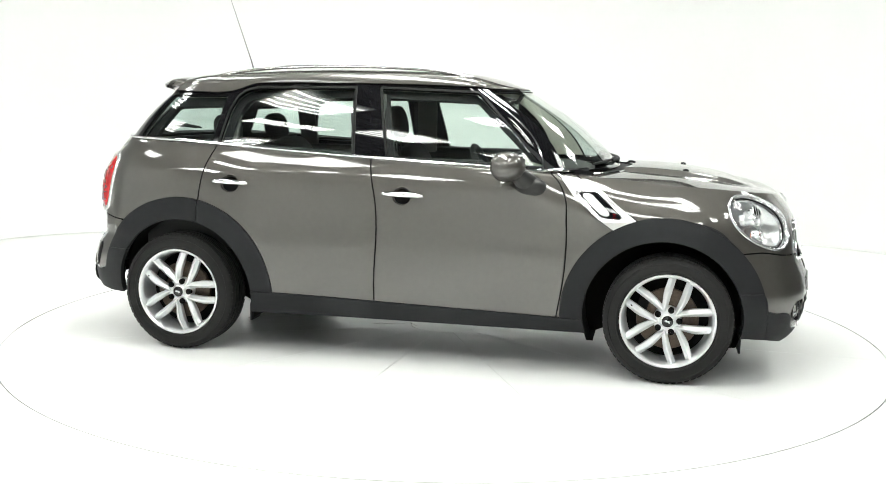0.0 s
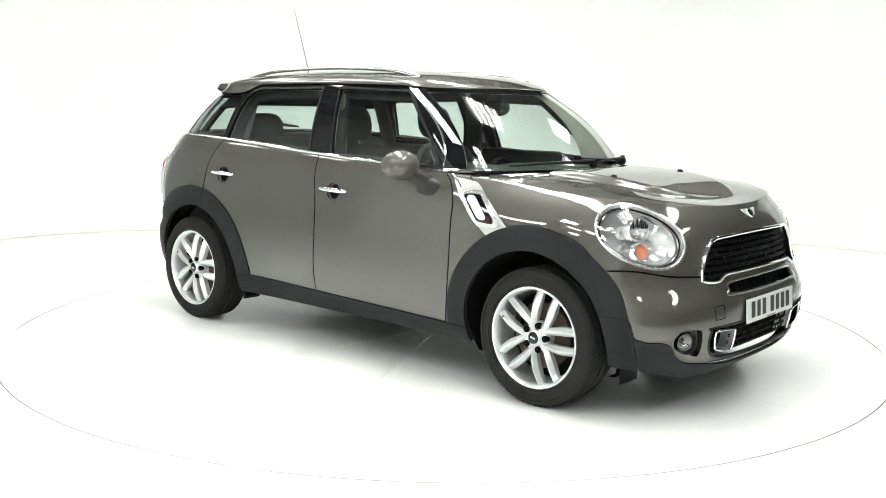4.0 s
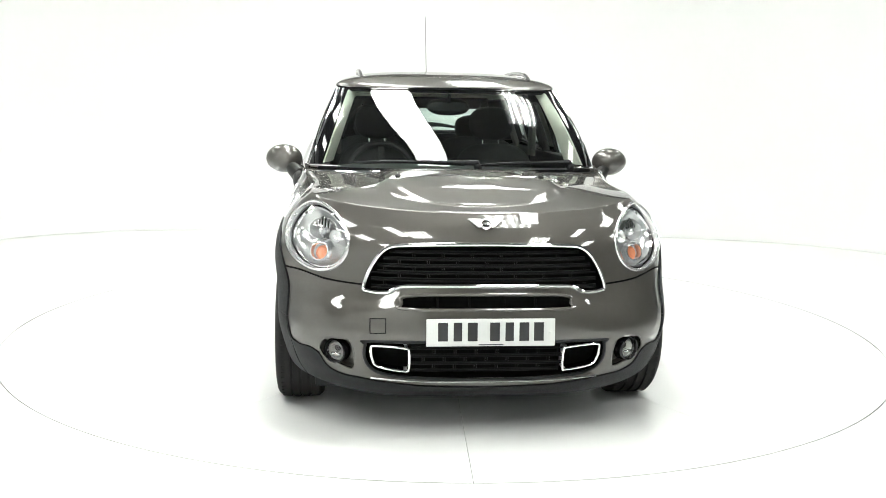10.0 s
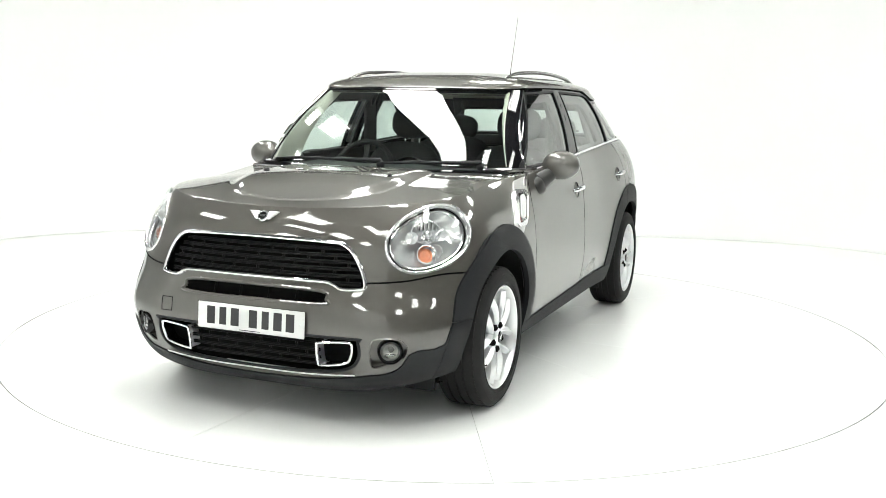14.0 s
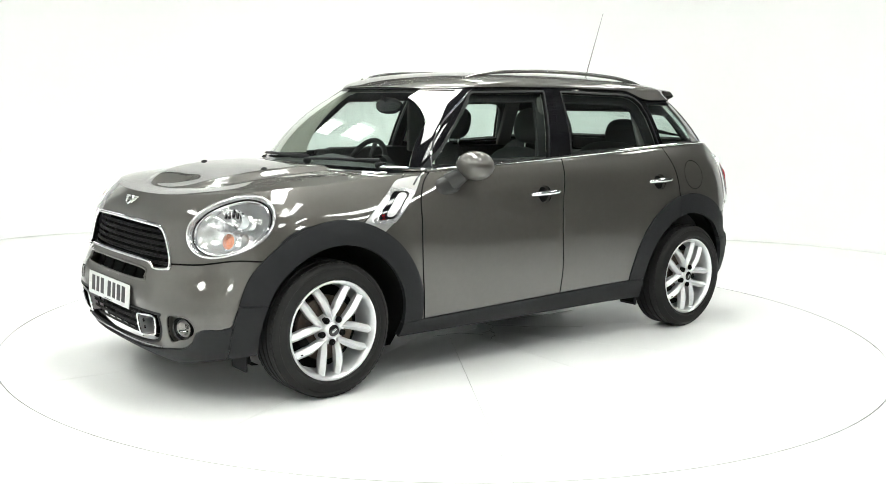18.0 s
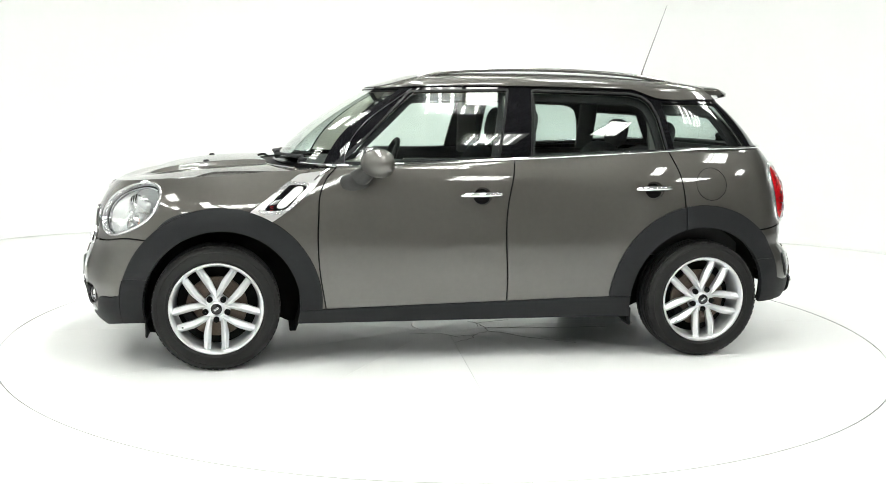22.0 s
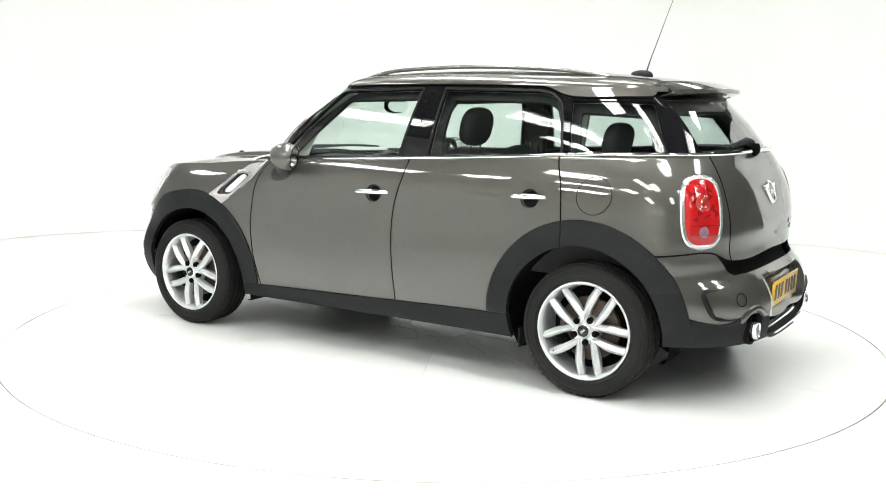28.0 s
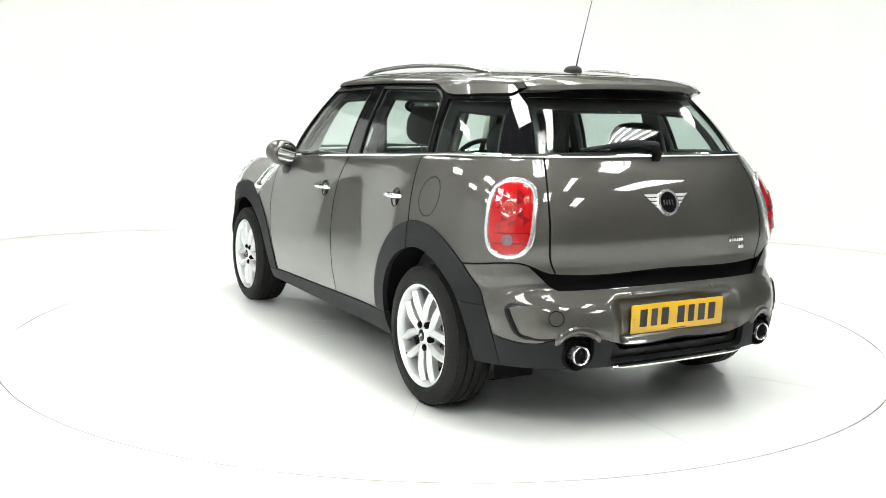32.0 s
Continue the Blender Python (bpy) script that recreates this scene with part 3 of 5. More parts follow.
def oval(cx, cy, cz, turn, rh, rv, power=2.0, tilt=0.0):
    """A rounded outline on a face that looks outwards, turned from straight ahead."""
    a = radians(turn)

    def fn(p):
        h = -(p[:, 0] - cx) * math.sin(a) + (np.abs(p[:, 1]) - cy) * math.cos(a)
        w = p[:, 2] - cz
        h2 = h * math.cos(tilt) + w * math.sin(tilt)
        w2 = -h * math.sin(tilt) + w * math.cos(tilt)
        d = (np.abs(h2 / rh) ** power + np.abs(w2 / rv) ** power) ** (1 / power) - 1
        away = (p[:, 0] - cx) * math.cos(a) + (np.abs(p[:, 1]) - cy) * math.sin(a) < -0.25
        return np.where(away, 9, d * min(rh, rv))
    return fn


HEADLAMP = oval(1.684, 0.642, 0.803, 48, 0.200, 0.115, 2.3, 0.34)
TAILLAMP = oval(-1.757, 0.700, 0.893, 180 - 52, 0.092, 0.153, 3.6)
GRILLE = loop_through([(-0.49, 0.625), (-0.455, 0.713), (-0.398, 0.776), (-0.30, 0.79), (0, 0.795), (0.30, 0.79), (0.398, 0.776), (0.455, 0.713), (0.49, 0.625),
                       (0.47, 0.607), (0.40, 0.604), (0.36, 0.622), (0.30, 0.631), (0, 0.633), (-0.30, 0.631), (-0.36, 0.622), (-0.40, 0.604), (-0.47, 0.607)], 5)
SLOT_UP = loop_through([(-0.33, 0.545), (-0.343, 0.566), (-0.31, 0.597), (0, 0.603), (0.31, 0.597), (0.343, 0.566), (0.33, 0.545), (0, 0.543)], 5)
LOW_GRILLE = loop_through([(-0.485, 0.400), (-0.485, 0.335), (-0.435, 0.282), (-0.3, 0.259), (0, 0.248), (0.3, 0.259), (0.435, 0.282), (0.485, 0.335), (0.485, 0.400), (0.46, 0.414), (0, 0.414), (-0.46, 0.414)], 5)
FOG = loop_through([(-0.668, 0.375), (-0.648, 0.412), (-0.60, 0.42), (-0.54, 0.405), (-0.53, 0.295), (-0.60, 0.312), (-0.652, 0.335)], 5)


def front_hole(outline):
    def fn(p):
        q = np.stack([-np.abs(p[:, 1]), p[:, 2]], 1)
        return np.where(p[:, 0] > 1.55, inside(outline, q), 9)
    return fn


holes_front = [front_hole(GRILLE), front_hole(SLOT_UP), front_hole(LOW_GRILLE), front_hole(FOG)]
bonnet = bonnet.cut(HEADLAMP)[1].cut(holes_front[0])[1]
for h in holes_front:
    front_bumper = front_bumper.cut(h)[1]
shell = shell.cut(HEADLAMP)[1]
quarter = quarter.cut(TAILLAMP)[1]
FUEL = lambda p: np.where(p[:, 1] > 0, np.hypot(p[:, 0] + 1.318, p[:, 2] - 0.947) - 0.086, 9)
fuel, quarter = quarter.take(FUEL, 0.0015)

part("bonnet", bonnet, PAINT, car)
part("front_bumper", front_bumper, PAINT, car)
part("rear_bumper", rear_bumper, PAINT, car)
part("tailgate", hatch, PAINT, car)
part("fuel_flap", fuel, PAINT, car)
for s in scuttle.sides():
    part("front_side_panel", s, PAINT, car)
DOORS = {}
HANDLES = {"front": (-0.058, 0.880), "rear": (-0.992, 0.914)}
for k, s in (("front", front_door), ("rear", rear_door)):
    bowl = HANDLES[k]
    s = s.cut(lambda p: np.hypot(p[:, 0] - bowl[0], (p[:, 2] - bowl[1]) * 1.1) - 0.050)[1]
    for side, half in zip((1, -1), s.sides()):
        DOORS[k, side] = part("front_door" if k == "front" else "rear_door", half, PAINT, car)
for s in quarter.sides():
    part("rear_quarter_panel", s, PAINT, car)
# black copy of the skin set inwards, as painted shade behind gaps and holes
inner = shell.cut(lambda p: np.maximum(cabin(p), 0.93 - p[:, 2]))[1]
part("gap_backing", inner.moved(lambda p: -0.02 - 0.05 * step(1.6, 1.8, p[:, 0]) - 0.02 * step(-1.6, -1.8, p[:, 0])).mesh("gap_backing", 0), DARK, car, "black inner shell that shades the panel gaps")

# ---- cabin top: pillars, windows, roof ----
roof_edge = spl((-1.6, 1.428), (-1.5, 1.431), (-1.34, 1.436), (-1.08, 1.441), (-0.98, 1.443), (-0.86, 1.446), (-0.33, 1.45), (0.26, 1.438), (0.4, 1.430), (0.5, 1.432))
roof_top = spl((-1.75, 1.440), (-1.6, 1.462), (-1.4, 1.488), (-1.2, 1.506), (-0.8, 1.528), (-0.3, 1.532), (0.1, 1.517), (0.30, 1.490), (0.42, 1.462), (0.5, 1.440))


def cabin_grid(nf=56, ns=110, nr=44, nv=44, nl=26):
    kind = np.r_[np.zeros(nf), np.ones(ns), np.full(nr, 2)]
    p = np.r_[np.linspace(0, 1, nf, endpoint=False), np.linspace(0, 1, ns, endpoint=False), np.linspace(0, 1, nr)]
    a = p * math.pi / 2
    rows = []
    for k in range(nv):
        v = k / (nv - 1)
        wx = 1.003 + (0.463 - 1.003) * v + 0.056 * math.sin(math.pi * v)
        hx = -1.795 + (-1.545 + 1.795) * v - 0.02 * math.sin(math.pi * v)
        deep = 0.39 - 0.15 * v
        fc, rc = wx - deep, hx + 0.6
        cf, sf = round_off(a, 2.0)
        cr, sr = round_off(math.pi / 2 - a, 3.5)
        x = np.select([kind == 0, kind == 1, kind == 2], [fc + deep * cf, fc + (rc - fc) * p, rc - 0.6 * cr])
        base = min(float(belt_z(np.array([fc]))[0]), 1.03)
        low = np.where(kind == 0, base + (1.024 - base) * np.cos(a), belt_z(np.clip(x, -1.3, 0.75)) + 0.012 * np.sin(a) * (kind == 2))
        low = np.where((kind == 1) & (x > 0.4), np.minimum(low, 1.03), low)
        high = roof_edge(np.clip(x, -1.6, 0.5)) + 0.005 * np.select([kind == 0, kind == 1], [np.cos(a), 0 * a], np.sin(a))
        z = low + (high - low) * v
        w = 0.752 - 0.145 * v - 0.035 * step(-0.8, -1.7, x) * v + 0.016 * math.sin(math.pi * v)
        y = w * np.select([kind == 0, kind == 1, kind == 2], [sf, np.ones_like(sf), sr])
        rows.append(np.stack([x, y, z], 1))
    c = rows[-1]
    qx = np.clip(c[:, 0], -1.2, 0.1)
    qx = qx + (c[:, 0] - qx) * 0.3
    for k in range(1, nl + 1):
        f = (k / nl) ** 2.0
        u = 1 - f
        x = c[:, 0] + (qx - c[:, 0]) * f
        w = (1 - u**3.0) ** (1 / 2.0)
        rows.append(np.stack([x, c[:, 1] * u, c[:, 2] + (roof_top(x) - c[:, 2]) * w], 1))
    return np.array(rows), nv


grid, cut_row = cabin_grid()
grid = both_sides(grid)
upper = sheet(grid[:cut_row], True)
roof = sheet(grid[cut_row - 1:], True)
quarter_top = spl((-1.62, 1.398), (-1.5, 1.396), (-1.34, 1.394), (-1.12, 1.393), (-1.07, 1.398), (-1.03, 1.410), (-0.97, 1.432), (-0.9, 1.452), (-0.8, 1.47))


def roof_line(p):
    """Below the roof's lower edge: along the doors, and lower over the rear side windows."""
    a, x = np.abs(p[:, 1]), p[:, 0]
    edge = roof_edge(np.clip(x, -1.6, 0.5)) + 0.005 * np.clip(1 - a / 0.5, 0, 1) * ((x > 0.235) | (x < -1.4))
    low = np.minimum(edge, quarter_top(np.clip(x, -1.62, -0.8)))
    return np.where(x < -0.8, edge + (low - edge) * step(0.45, 0.53, a), edge) - p[:, 2]


part("roof", sheet(grid[cut_row - 10:], True).cut(roof_line)[0].moved(lambda p: 0.010 - 0.007 * step(0.22, 0.38, p[:, 0])).mesh("roof", 0.020), PAINT, car, "grey-brown metallic roof panel")

WIN_F = loop_through([(0.660, 1.045), (0.297, 1.408), (-0.225, 1.425), (-0.155, 1.064)], sharp=True)
WIN_R = np.array([(-0.372, 1.425), (-0.92, 1.418), (-0.985, 1.404), (-1.03, 1.37), (-1.06, 1.30), (-1.098, 1.115), (-0.345, 1.080)])
WIN_Q = np.array([(-1.095, 1.376), (-1.472, 1.378), (-1.60, 1.148), (-1.14, 1.122)])


def side_hole(outline):
    return lambda p: np.where((np.abs(p[:, 1]) > 0.45), inside(outline, xz(p)), 9)


def screen_hole(p):
    a, z = np.abs(p[:, 1]), p[:, 2]
    d = np.maximum(a - (0.692 - (z - 1.03) * 0.362), np.maximum(1.03 - z, z - 1.426))
    return np.where(p[:, 0] > 0.2, d, 9)


def hatch_hole(p):
    a, z = np.abs(p[:, 1]), p[:, 2]
    d = np.maximum(a - (0.565 - (z - 1.14) * 0.33), np.maximum(1.150 - z, z - 1.400))
    return np.where(p[:, 0] < -1.35, d, 9)


windscreen, frame_up = upper.take(screen_hole, 0.0)
rear_glass, frame_up = frame_up.take(hatch_hole, 0.0)
panes = []
for w in (WIN_F, WIN_R, WIN_Q):
    g, frame_up = frame_up.take(side_hole(w), 0.0)
    panes.append(g)
for key, w in (("front", WIN_F), ("rear", WIN_R)):
    ring = frame_up.cut(lambda p: side_hole(w)(p) - 0.011)[0].moved(0.003)
    for side, half in zip((1, -1), ring.sides()):
        part("window_surround", half.mesh("window_surround", 0.004), SATIN, DOORS[key, side], "satin black window surround")
SAIL = np.array([(0.710, 1.034), (0.560, 1.040), (0.560, 1.158)])
sail = frame_up.cut(lambda p: np.where(np.abs(p[:, 1]) > 0.4, inside(SAIL, xz(p)), 9))[0].moved(0.006)
for side, half in zip((1, -1), sail.sides()):
    part("mirror_sail", half.mesh("mirror_sail", 0.004), CLAD, DOORS["front", side], "black triangle behind the mirror")
part("window_frame", frame_up.mesh("window_frame", 0.02), GLOSS, car, "gloss black window frame and pillar trim")
split = frame_up.cut(lambda p: np.where((np.abs(p[:, 1]) > 0.4) & (p[:, 2] < 1.424), np.abs(p[:, 0] + 0.245 + (p[:, 2] - 1.08) * 0.13) - 0.0035, 9))[0].moved(0.0015)
for half in split.sides():
    part("door_gap", half.mesh("door_gap", 0), DARK, car, "dark gap between the door frames")
part("windscreen", windscreen.moved(-0.004).mesh("windscreen", 0), SCREEN, car, "clear windscreen").visible_shadow = False
part("rear_window", rear_glass.moved(-0.004).mesh("rear_window", 0), REARGLASS, car, "heated rear window").visible_shadow = False
for k, g in zip(("front", "rear", "quarter"), panes):
    for side, half in zip((1, -1), g.sides()):
        ob = part("quarter_window" if k == "quarter" else "door_window", half.moved(-0.005).mesh("door_window", 0), REARGLASS if k != "front" else SCREEN, DOORS.get((k, side), car))
        ob.visible_shadow = False

# ---- wheels ----
TYRE_R = 0.318
KEPT = {}


def once(name, make, angle=35):
    """Mesh data that alike parts share."""
    if name not in KEPT:
        KEPT[name] = data(name, *make(), angle)
    return KEPT[name]


def tyre_shape():
    prof = [(0.215, -0.17), (0.235, -0.175), (0.27, -0.182), (0.295, -0.178), (0.308, -0.167), (0.316, -0.150)]
    for c in (-0.118, -0.078, -0.038):
        prof += [(0.318, c - 0.006), (0.310, c - 0.005), (0.310, c + 0.005), (0.318, c + 0.006)]
    prof += [(0.316, -0.006), (0.310, 0.010), (0.300, 0.022), (0.288, 0.0285), (0.286, 0.0265), (0.27, 0.032), (0.252, 0.0315), (0.250, 0.033), (0.246, 0.033), (0.244, 0.030), (0.235, 0.024), (0.228, 0.012)]
    return lathe(prof, 96)


def tread_shape():
    """Cross blocks along both shoulders of the tyre."""
    out = []
    for k in range(60):
        for y0, y1, d in ((-0.028, 0.006, 0.35), (-0.158, -0.124, -0.35)):
            a = 2 * math.pi * k / 60
            m = Matrix.Rotation(-a, 4, "Y") @ Matrix.Translation((0.3122, (y0 + y1) / 2, 0)) @ Matrix.Rotation(0.25 * d, 4, "X")
            out.append(put(box(0.008, y1 - y0, 0.024), m))
    return merged(*out)


def rim_shape():
    return lathe([(0.2285, 0.010), (0.234, 0.014), (0.2345, 0.021), (0.231, 0.0245), (0.225, 0.0235), (0.218, 0.014), (0.213, 0.0), (0.209, -0.03), (0.203, -0.15), (0.225, -0.172)], 96)


def spoke_shape(d):
    """One arm of a twin spoke: broad, ridged, running out to the rim."""
    rows = []
    n = 9
    for k in range(n + 1):
        u = k / n
        r = 0.040 + (0.222 - 0.040) * u
        off = d * (0.0285 + 0.0150 * min(1, u * 2.0) ** 0.8)
        half = 0.0125 + 0.0070 * min(1, u * 2.0) - 0.002 * u * u
        lift = 0.006 + 0.016 * math.sin(math.pi * min(u * 0.95, 1)) - 0.004 * u
        rows.append([(off - half, -0.028, r), (off - half, lift - 0.018, r), (off - half * 0.15, lift, r), (off + half * 0.2, lift, r), (off + half, lift - 0.018, r), (off + half, -0.028, r)])
    v = [p for row in rows for p in row]
    f = []
    for i in range(n):
        for j in range(6):
            a, b = i * 6 + j, i * 6 + (j + 1) % 6
            f.append((a, b, b + 6, a + 6))
    f += [tuple(range(6))[::-1], tuple(range(n * 6, n * 6 + 6))]
    return v, [q[::-1] for q in f]


def wheel(x, y, side, turn):
    w = new("wheel", None)
    w.parent = car
    w.matrix_basis = pose(x, y, TYRE_R, 0, 0, 0 if side > 0 else 180) @ pose(0, 0, 0, 0, turn, 0)
    part("tyre", once("tyre", tyre_shape, 30), RUBBER, w, "black road tyre with worn tread grooves")
    tagged(part("tread", once("tread", tread_shape), RUBBER, w, "small rubber tread blocks"), kind="stuff")
    part("rim", once("rim", rim_shape, 40), ALLOY, w, "silver alloy wheel rim")
    for k in range(5):
        for d in (-1, 1):
            part("spoke", once("spoke_a" if d > 0 else "spoke_b", lambda d=d: spoke_shape(d), 28), ALLOY, w, m=pose(0, 0, 0, 0, 72 * k, 0))
        a = radians(72 * k)
        part("wheel_bolt", once("wheel_bolt", lambda: lathe([(0.0005, 0.008), (0.007, 0.008), (0.009, 0.005), (0.0095, -0.002), (0.0135, -0.002), (0.0150, 0.002), (0.0150, -0.02)], 14)), DARK, w,
             "dark wheel bolt in its recess", pose(0.056 * math.sin(a), 0.008, 0.056 * math.cos(a)))
    part("hub", once("hub", lambda: lathe([(0.028, 0.018), (0.034, 0.014), (0.040, 0.002), (0.064, 0.000), (0.069, -0.012), (0.07, -0.06)], 48)), ALLOY, w)
    part("hub_cap", once("hub_cap", lambda: lathe([(0.0005, 0.021), (0.022, 0.021), (0.0265, 0.018), (0.028, 0.012)], 32)), GLOSS, w, "black hub cap")
    part("cap_mark", once("cap_mark", lambda: merged(*[box(0.0035, 0.001, 0.010, 0, (q, 0.0217, 0)) for q in (-0.011, -0.005, 0.001, 0.006, 0.011)])), CHROME, w, "small silver bars on the hub cap")
    part("brake_disc", once("brake_disc", lambda: lathe([(0.06, -0.040), (0.075, -0.055), (0.150, -0.055), (0.152, -0.058), (0.152, -0.078), (0.06, -0.078)], 64)), BRAKE, w, "worn, slightly rusty brake disc")
    part("caliper", once("caliper", lambda: box(0.05, 0.07, 0.12, 0.015, (0.135, -0.06, 0.03))), DARK, w, "dark brake caliper")
    part("back_plate", once("back_plate", lambda: lathe([(0.0005, -0.105), (0.20, -0.105)], 40)), DARK, w)
    part("valve", once("valve", lambda: tube([(0.198, 0.0, 0.02), (0.186, 0.018, 0.019)], 0.0035, 8)), DARK, w, "tyre valve")
    return w


for x, y, turns in ((1.2975, 0.835, (35, -16)), (-1.2975, 0.855, (44, -18))):
    for s, turn in zip((1, -1), turns):
        wheel(x, s * y, s, turn)

# wheel houses and the underside
for x0, z0, r_in, r_out in ARCHES:
    for s in (1, -1):
        v, f = [], []
        for k in range(25):
            a = math.pi * (k / 24 * 1.36 - 0.18)
            lx, lz = x0 + (r_in + 0.008) * math.cos(a), max(z0 + (r_in + 0.008) * math.sin(a), 0.2)
            far = max(lx - FRONT_C, 0) / 0.74 if x0 > 0 else max(REAR_C - lx, 0) / 0.8
            y_out = float(side_y(np.array([lx]), np.array([lz]))[0]) * (1 - far**2.5) ** 0.4 - 0.025
            for yy in (y_out, 0.50):
                v.append((x0 + (r_in + 0.008) * math.cos(a), s * yy, max(z0 + (r_in + 0.008) * math.sin(a), 0.172)))
        for k in range(24):
            f.append((2 * k, 2 * k + 1, 2 * k + 3, 2 * k + 2))
        v.append((x0, s * 0.50, z0))
        f += [(2 * k + 1, 50, 2 * k + 3) for k in range(24)]
        part("wheel_house", (v, f, 50), DARK, car, "black plastic wheel-house liner")
part("underbody", merged(box(3.40, 0.96, 0.06, 0.02, (-0.02, 0, 0.285)), box(1.62, 1.44, 0.05, 0.02, (0, 0, 0.27))), DARK, car, "dark flat underbody")
for x, y, z, w, h in ((1.655, 0.62, 0.200, 0.14, 0.12), (-0.915, 0.72, 0.212, 0.12, 0.10)):
    for s in (1, -1):
        part("mud_flap", box(0.012, w, h, 0.005, (x, s * y, z)), CLAD, car, "small black rubber wheel deflector")
# ---- trim and fittings ----
def on_side(x, z, out=0.0):
    """A point on the left flank of the body, and its normal."""
    d = (BODY.v[:, 0] - x) ** 2 + (BODY.v[:, 2] - z) ** 2 + np.where(BODY.n[:, 1] < 0.25, 9, 0)
    i = int(np.argmin(d))
    p, n = BODY.v[i], BODY.n[i]
    y = p[1] - (n[0] * (x - p[0]) + n[2] * (z - p[2])) / n[1]
    return np.array([x, y, z]) + n * out, n


def on_end(y, z, out=0.0, front=True):
    """A point on the nose or the tail of the body, and its normal."""
    sgn = 1 if front else -1
    d = (BODY.v[:, 1] - y) ** 2 + (BODY.v[:, 2] - z) ** 2 + np.where(sgn * BODY.n[:, 0] < 0.2, 9, 0)
    i = int(np.argmin(d))
    p, n = BODY.v[i], BODY.n[i]
    x = p[0] - (n[1] * (y - p[1]) + n[2] * (z - p[2])) / n[0]
    return np.array([x, y, z]) + n * out, n


def flip(shape):
    """The mirror image on the car's other side."""
    return [(a, -b, c) for a, b, c in shape[0]], [q[::-1] for q in shape[1]]


def pair(name, shape, mat, label="", parents=(None, None)):
    """A part on the left and its mirror image on the right."""
    return part(name, shape, mat, parents[0] or car, label), part(name, flip(shape), mat, parents[1] or car, label)


def smooth_path(pts, n=4, closed=False):
    p = [Vector(q) for q in pts]
    k = len(p)
    out = []
    for i in range(k if closed else k - 1):
        a = p[i - 1] if closed or i else p[0] * 2 - p[1]
        b, c = p[i], p[(i + 1) % k]
        d = p[(i + 2) % k] if closed or i < k - 2 else p[-1] * 2 - p[-2]
        for j in range(n):
            u = j / n
            out.append(0.5 * (2 * b + (c - a) * u + (2 * a - 5 * b + 4 * c - d) * u * u + (3 * b - a - 3 * c + d) * u**3))
    if not closed:
        out.append(p[-1])
    return out


def border(skin):
    """The longest closed border of a sheet, as points and normals in order."""
    edges = {}
    for f in skin.f:
        for i, j in zip(f, f[1:] + f[:1]):
            edges[(i, j)] = 1
    follow = {i: j for i, j in edges if (j, i) not in edges}
    best = []
    while follow:
        i = next(iter(follow))
        run = []
        while i in follow:
            run.append(i)
            i = follow.pop(i)
        if len(run) > len(best):
            best = run
    return skin.v[best], skin.n[best]


def evened(p, n, count):
    """Points and normals spread evenly along a closed border."""
    q = np.vstack([p, p[:1]])
    m = np.vstack([n, n[:1]])
    d = np.r_[0, np.cumsum(np.linalg.norm(np.diff(q, axis=0), axis=1))]
    t = np.linspace(0, d[-1], count, endpoint=False)
    a = np.stack([np.interp(t, d, q[:, k]) for k in range(3)], 1)
    b = np.stack([np.interp(t, d, m[:, k]) for k in range(3)], 1)
    for _ in range(10):
        a = (np.roll(a, 1, 0) + 2 * a + np.roll(a, -1, 0)) / 4
    return a, b / np.linalg.norm(b, axis=1, keepdims=True)


def ring_strip(p, n, width, height, sink=0.004):
    """A raised band along a closed border: width across, height over the surface."""
    t = np.roll(p, -1, 0) - np.roll(p, 1, 0)
    t /= np.linalg.norm(t, axis=1, keepdims=True)
    s = np.cross(n, t)
    prof = [(-width / 2, -sink), (-width / 2, height * 0.55), (-width * 0.25, height), (width * 0.25, height), (width / 2, height * 0.55), (width / 2, -sink)]
    v, f = [], []
    for k in range(len(p)):
        for a, b in prof:
            v.append(tuple(p[k] + s[k] * a + n[k] * b))
    m, c = len(p), len(prof)
    for k in range(m):
        for j in range(c - 1):
            a, b = k * c + j, (k + 1) % m * c + j
            f.append((a, a + 1, b + 1, b))
    return v, [q[::-1] for q in f]


def left_of(skin):
    return skin.sides()[0]


